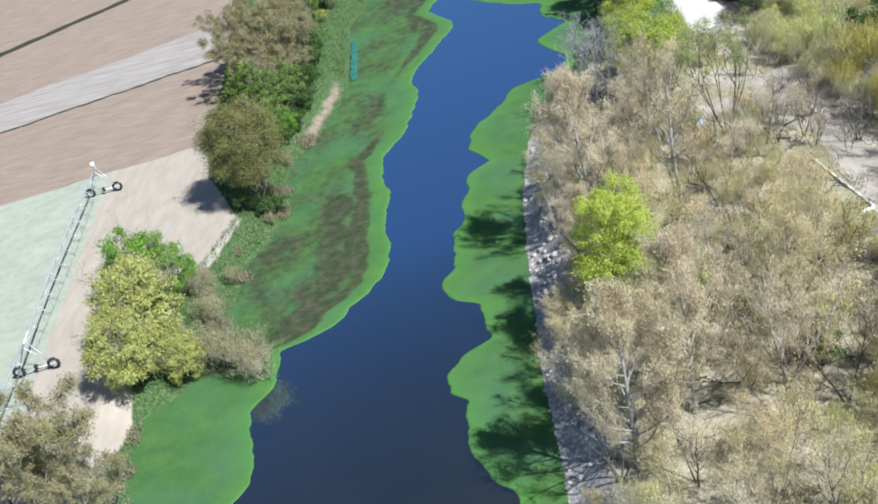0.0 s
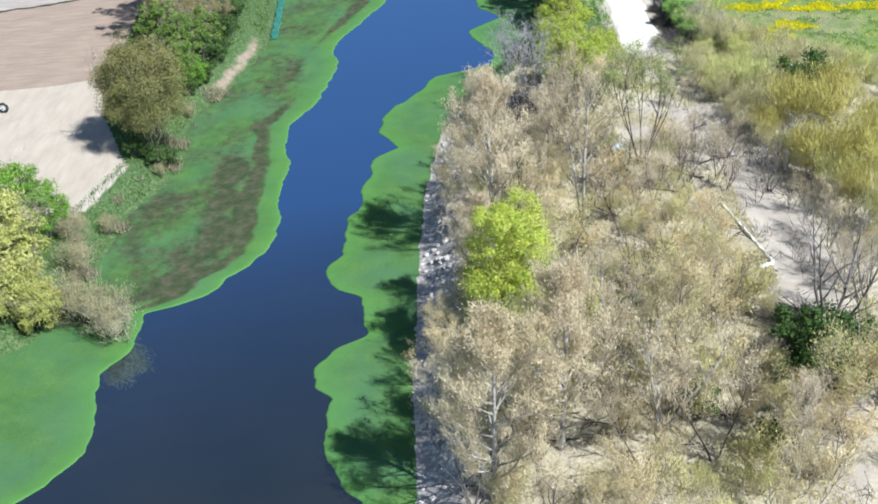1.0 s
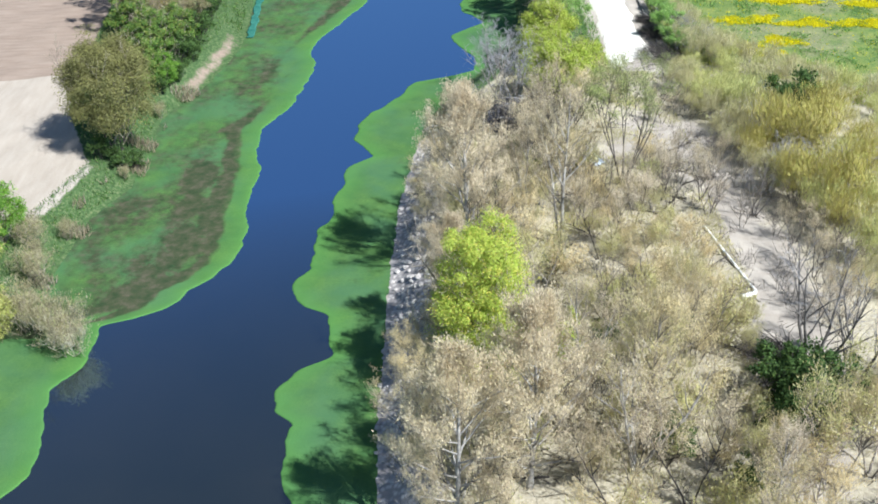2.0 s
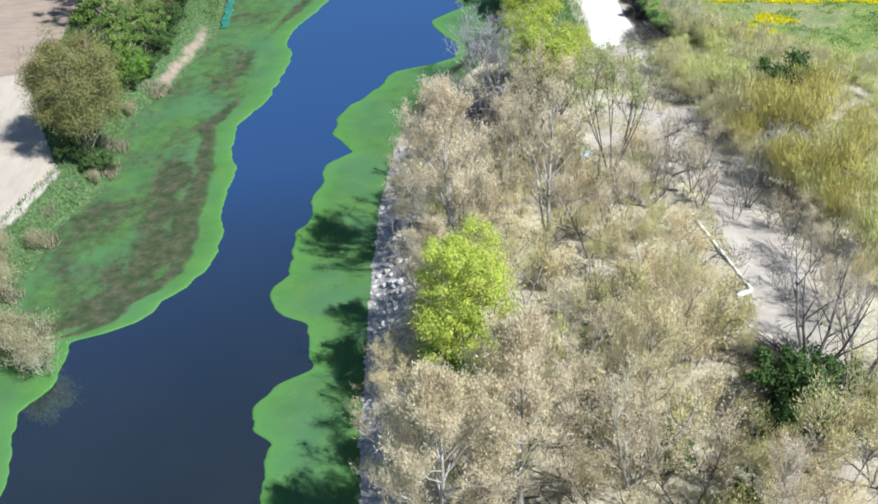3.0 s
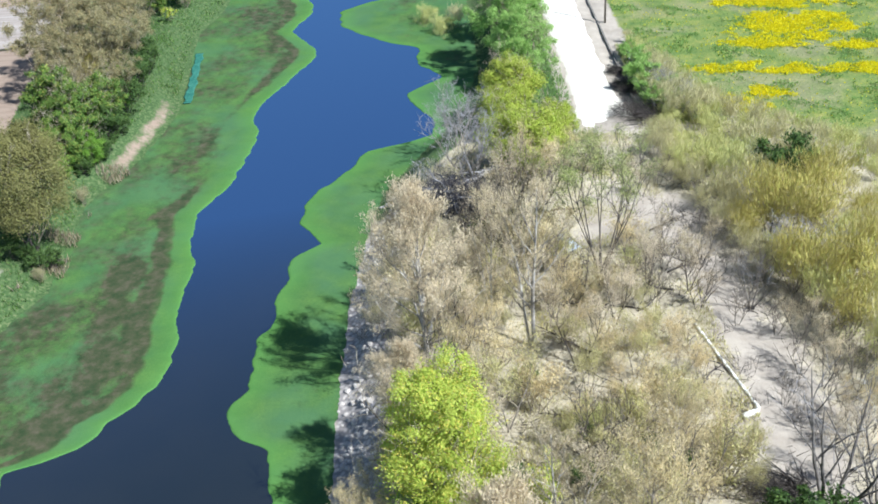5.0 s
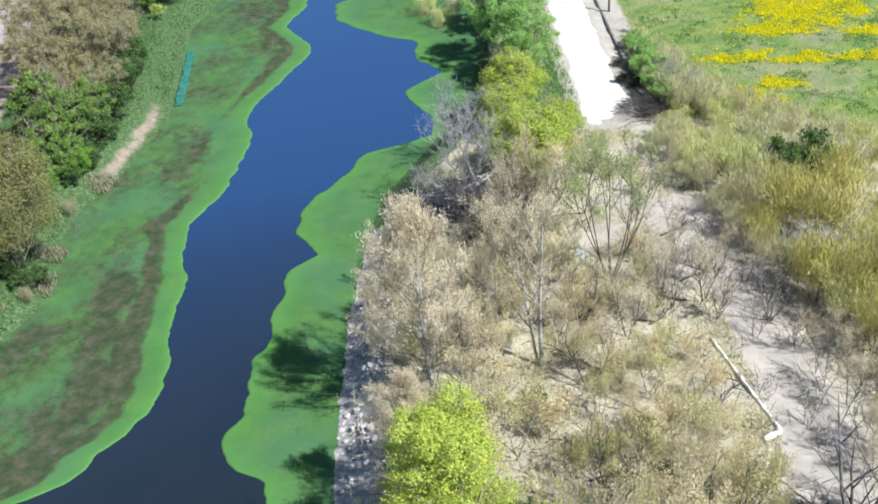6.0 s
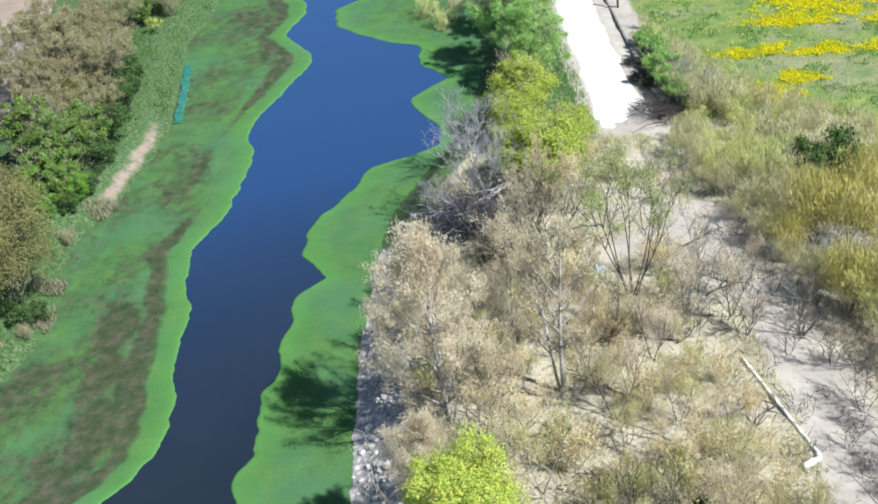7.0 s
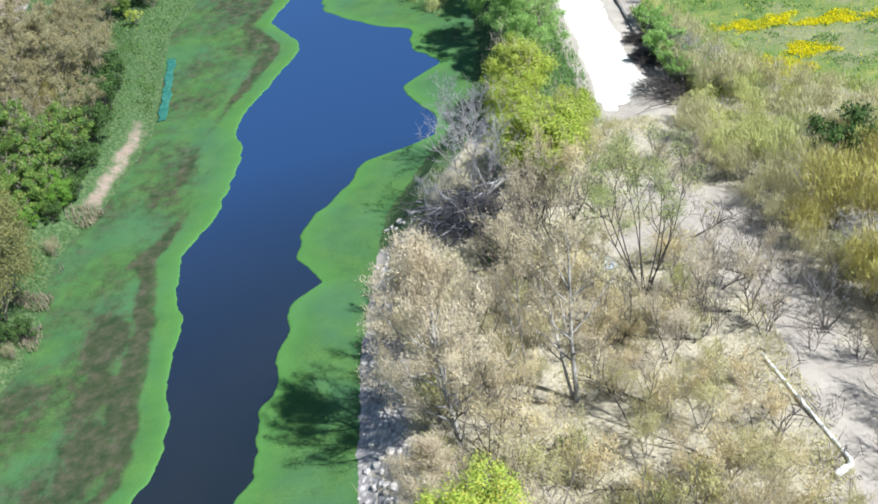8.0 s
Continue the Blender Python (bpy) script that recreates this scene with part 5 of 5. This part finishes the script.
def make_pivot():
    """Centre-pivot irrigator: wheeled towers, bowed spans, trusses and drop hoses."""
    towers = [Vector((-50.7, 12.2, 0)), Vector((-48.2, -27.1, 0)), Vector((-45.7, -66.0, 0))]
    pivot = tagged(new("pivot_irrigator"), "galvanised wheeled centre-pivot irrigator across a pale field", "irrigator")
    high = 3.7
    for i, t in enumerate(towers):
        t.z = height(t.x, t.y)
        along_way = (towers[min(i + 1, 2)] - towers[max(i - 1, 0)])
        along_way.z = 0
        along_way.normalize()
        across = Vector((-along_way.y, along_way.x, 0))
        top = t + Vector((0, 0, high))
        feet = [t + across * 1.85 + Vector((0, 0, 0.62)), t - across * 1.85 + Vector((0, 0, 0.62))]
        turn = math.degrees(math.atan2(along_way.y, along_way.x))
        for f in feet:
            wheel_parts(pivot, f.x, f.y, f.z + 0.05, turn)
            for s in (-1, 1):
                child("leg", sweep("leg", [f, top + along_way * 0.55 * s], 0.055, STEEL, 6), pivot)
        child("base_beam", sweep("base_beam", feet, 0.09, STEEL, 6), pivot)
        child("gearbox", sweep("gearbox", [t + Vector((0, 0, 0.5)), t + Vector((0, 0, 0.95))], 0.22, TYRE, 8), pivot, "dark drive gearbox")
        if i == 0:
            child("mast", sweep("mast", [top, top + Vector((0, 0, 0.9))], 0.06, STEEL, 6), pivot)
            child("control_box", sweep("control_box", [top + Vector((0, 0, 0.5)), top + Vector((0, 0, 1.1))], 0.32, PIPE_WHITE, 6), pivot, "white control box on the tower")
    for a, b in zip(towers, towers[1:]):
        pts = []
        for k in range(13):
            p = a.lerp(b, k / 12) + Vector((0, 0, high + 0.55 * math.sin(math.pi * k / 12)))
            pts.append(p)
        child("span_pipe", sweep("span_pipe", pts, 0.11, STEEL, 8), pivot)
        d = (b - a).normalized()
        across = Vector((-d.y, d.x, 0))
        rods = {1: [], -1: []}
        for k in range(1, 12):
            p = pts[k]
            low = p + Vector((0, 0, -1.15 * math.sin(math.pi * k / 12) - 0.1))
            for s in (1, -1):
                rods[s].append(low + across * 0.6 * s)
                child("strut", sweep("strut", [p, low + across * 0.6 * s], 0.03, STEEL, 4), pivot)
            child("cross_strut", sweep("cross_strut", [low + across * 0.6, low - across * 0.6], 0.03, STEEL, 4), pivot)
            child("drop_hose", sweep("drop_hose", [p, Vector((p.x, p.y, a.z + 1.6))], 0.02, STEEL, 4), pivot, "thin grey drop hose")
        for s in (1, -1):
            child("truss_rod", sweep("truss_rod", [pts[0], *rods[s], pts[-1]], 0.022, STEEL, 4), pivot)
    end = towers[0] + (towers[0] - towers[1]).normalized() * 1.5 + Vector((0, 0, high + 0.1))
    child("span_pipe", sweep("span_pipe", [towers[0] + Vector((0, 0, high)), end], 0.08, STEEL, 8), pivot)


make_pivot()


def make_pole():
    z = height(36.4, 45.8)
    pole = tagged(new("utility_pole"), "dark wooden utility pole beside the track ditch", "pole")
    child("shaft", sweep("shaft", [(36.4, 45.8, z - 0.3), (36.4, 45.8, z + 9.5)], [0.15, 0.10], POLE_WOOD, 10), pole)
    child("crossarm", sweep("crossarm", [(35.5, 45.8, z + 9.0), (37.3, 45.8, z + 9.0)], 0.06, POLE_WOOD, 6), pole)


make_pole()


def make_ditch_wall():
    """A low dark concrete ditch lining along the track."""
    ys = np.arange(20, 131, 1.0)
    section = [(35.42, 1.2), (35.44, 2.52), (35.64, 2.54), (35.68, 1.2)]
    verts = [(x + 0.03 * float(wobble(y, x, 0.7)), y, z + 0.02 * float(wobble(y, x, 1.3))) for y in ys for x, z in section]
    data = mesh_from("ditch_wall", verts, grid_faces(len(ys), 4), CONCRETE)
    tagged(new("ditch_wall", data), "low dark weathered concrete edge of a ditch", "wall", kind="structure")


make_ditch_wall()


def make_brush_pile():
    """Dead grey branches heaped on the bank, and the fallen trunk they came from."""
    rng = random.Random(77)
    pile = tagged(new("brush_pile"), "heap of dead grey branches at the water's edge", "branches")
    for i in range(170):
        verts, faces = [], []
        x, y = rng.gauss(13.7, 1.9), rng.gauss(1.5, 1.5)
        base = Vector((x, y, max(height(x, y), 0.1) + rng.uniform(0.1, 2.0)))
        a = rng.uniform(0, 2 * math.pi)
        way = Vector((math.cos(a), math.sin(a), rng.uniform(-0.1, 0.5)))
        pts, rad, _ = bough(rng, base, way, rng.uniform(1.6, 4.2), rng.uniform(0.04, 0.10), 6, -0.04, 0.28)
        tube_into(verts, faces, pts, rad, 5)
        child("branch", mesh_from("branch", verts, faces, BRUSH if i % 3 else TWIG_GREY, True), pile)
    verts, faces = [], []
    for i in range(2600):
        x, y = rng.gauss(13.7, 1.9), rng.gauss(1.5, 1.5)
        a = rng.uniform(0, 2 * math.pi)
        pts, rad, _ = bough(rng, Vector((x, y, max(height(x, y), 0.1) + rng.uniform(0.05, 2.2))), Vector((math.cos(a), math.sin(a), rng.uniform(-0.2, 0.7))), rng.uniform(0.6, 1.8), 0.022, 3, -0.03, 0.3)
        tube_into(verts, faces, pts, rad, 3)
    tagged(child("brushwood", mesh_from("brushwood", verts, faces, BRUSH, True), pile), kind="stuff")
    log = tagged(new("fallen_log"), "pale grey fallen trunk on the brush heap", "log")
    z0, z1 = height(19.8, 10.5), max(height(13.5, 6.5), 0.2)
    pts = [Vector((20.6, 7.6, z0 + 0.35)), Vector((19.0, 6.2, z0 + 1.5)), Vector((17.0, 4.4, z0 + 2.0)), Vector((15.2, 2.8, z0 + 1.6))]
    child("trunk", sweep("trunk", pts, [0.40, 0.36, 0.30, 0.2], BARK_PALE, 9), log)
    for k in range(5):
        q, e = along(pts, 0.5 + 0.1 * k)
        sp, sr, _ = bough(rng, q, e + Vector((rng.gauss(0, 0.8), rng.gauss(0, 0.8), 0.5)), 3.0, 0.1, 4, 0, 0.15)
        child("limb", sweep("limb", sp, sr, TWIG_GREY, 5), log)


make_brush_pile()


def make_dead_brush(seed, x, y, turn, size, label="tangle of dark dead branches beside the gravel track"):
    """A dark tangle of dead branches fallen across the edge of the track."""
    rng = random.Random(seed)
    ob = tagged(new("dead_brush"), label, "branches", "heaps of dead brush")
    ob.matrix_basis = pose(x, y, height(x, y), 0, 0, turn)
    for _ in range(34):
        a = rng.gauss(math.pi, 0.75)
        base = Vector((rng.uniform(-0.6, 0.9), rng.gauss(0, 0.8), rng.uniform(0.15, 0.9))) * size
        pts, rad, _d = bough(rng, base, Vector((math.cos(a), math.sin(a), rng.uniform(-0.05, 0.45))), rng.uniform(1.8, 4.6) * size, rng.uniform(0.03, 0.07), 6, -0.05, 0.2)
        pts = [Vector((p.x, p.y, max(p.z, 0.12))) for p in pts]
        child("branch", sweep("branch", pts, rad, BARK_DARK, 4), ob)
    verts, faces = [], []
    for _ in range(750):
        a = rng.gauss(math.pi, 0.9)
        base = Vector((rng.uniform(-3.2, 0.9), rng.gauss(0, 0.9), rng.uniform(0.15, 1.1))) * size
        pts, rad, _d = bough(rng, base, Vector((math.cos(a), math.sin(a), rng.uniform(-0.1, 0.6))), rng.uniform(0.5, 1.5) * size, 0.02, 3, -0.03, 0.25)
        tube_into(verts, faces, pts, rad, 3)
    tagged(child("brushwood", mesh_from("brushwood", verts, faces, BARK_DARK, True), ob), kind="stuff")


make_dead_brush(301, 36.2, 16.6, -40, 1.2)
make_dead_brush(302, 36.2, 24.4, -45, 0.85)
make_dead_brush(304, 34.2, -40.2, -25, 0.9, "tangle of dark dead branches below a leafless tree")
make_dead_brush(303, 35.9, 29.6, -20, 0.55)
for k, (x, y, turn, size) in enumerate(( (19.5, -7.0, 10, 0.8), (17.0, -2.5, 30, 0.9))):
    make_dead_brush(305 + k, x, y, turn, size, "tangle of dark dead branches under dry shrubs")


def make_fallen_branch(seed, x, y, turn, size):
    """A dark dead branch with side shoots lying on the sand."""
    rng = random.Random(seed)
    ob = tagged(new("fallen_branch"), "dark dead branch lying on the sandy ground", "branch", "fallen branches in the wood")
    ob.matrix_basis = pose(x, y, height(x, y) + 0.08, 0, 0, turn)
    pts, rad, _ = bough(rng, (0, 0, 0), (1, 0, 0.08), 4.5 * size, 0.09 * size, 7, -0.01, 0.13)
    pts = [Vector((p.x, p.y, max(p.z, -0.02))) for p in pts]
    child("stem", sweep("stem", pts, rad, BARK_DARK, 6), ob)
    for _ in range(7):
        q, e = along(pts, rng.uniform(0.3, 0.98))
        sp, sr, _ = bough(rng, q, e + Vector((rng.gauss(0, 0.6), rng.gauss(0, 0.8), rng.uniform(0, 0.7))), rng.uniform(0.8, 1.9) * size, 0.05, 4, 0.0, 0.18)
        child("shoot", sweep("shoot", sp, sr, BARK_DARK, 4), ob)


for k, (x, y, turn, size) in enumerate(((17.0, -22.0, 150, 1.2), (15.0, -19.5, 170, 1.0), (24.0, -23.5, 150, 1.3), (28.5, -18.0, 165, 1.1), (31.5, -15.5, 175, 1.3), (26.0, -29.0, 160, 1.1),
                                        (20.0, -34.5, 20, 1.0), (29.5, -30.0, 40, 1.2), (30.0, -44.0, 10, 1.1), (17.0, -47.5, 190, 1.0), (22.0, -15.5, 145, 1.2), (13.0, -16.0, 30, 0.9),
                                        (27.5, -51.0, 160, 1.4), (9.0, -48.5, 175, 1.1), (9.5, -57.0, 165, 1.3), (32.0, -9.0, 190, 1.0), (34.5, -12.0, 160, 1.2), (25.5, -1.0, 175, 1.1))):
    make_fallen_branch(100 + k, x, y, turn, size)
for k in range(30):
    y = strew.uniform(-58, 0)
    x = strew.uniform(float(bank_right(y)) + 4, 34)
    if math.dist((x, y), (32.5, -25)) < 6:
        continue
    make_fallen_branch(200 + k, x, y, strew.choice([160, 175, 190, 30, 140]) + strew.uniform(-15, 15), strew.uniform(0.6, 1.1))
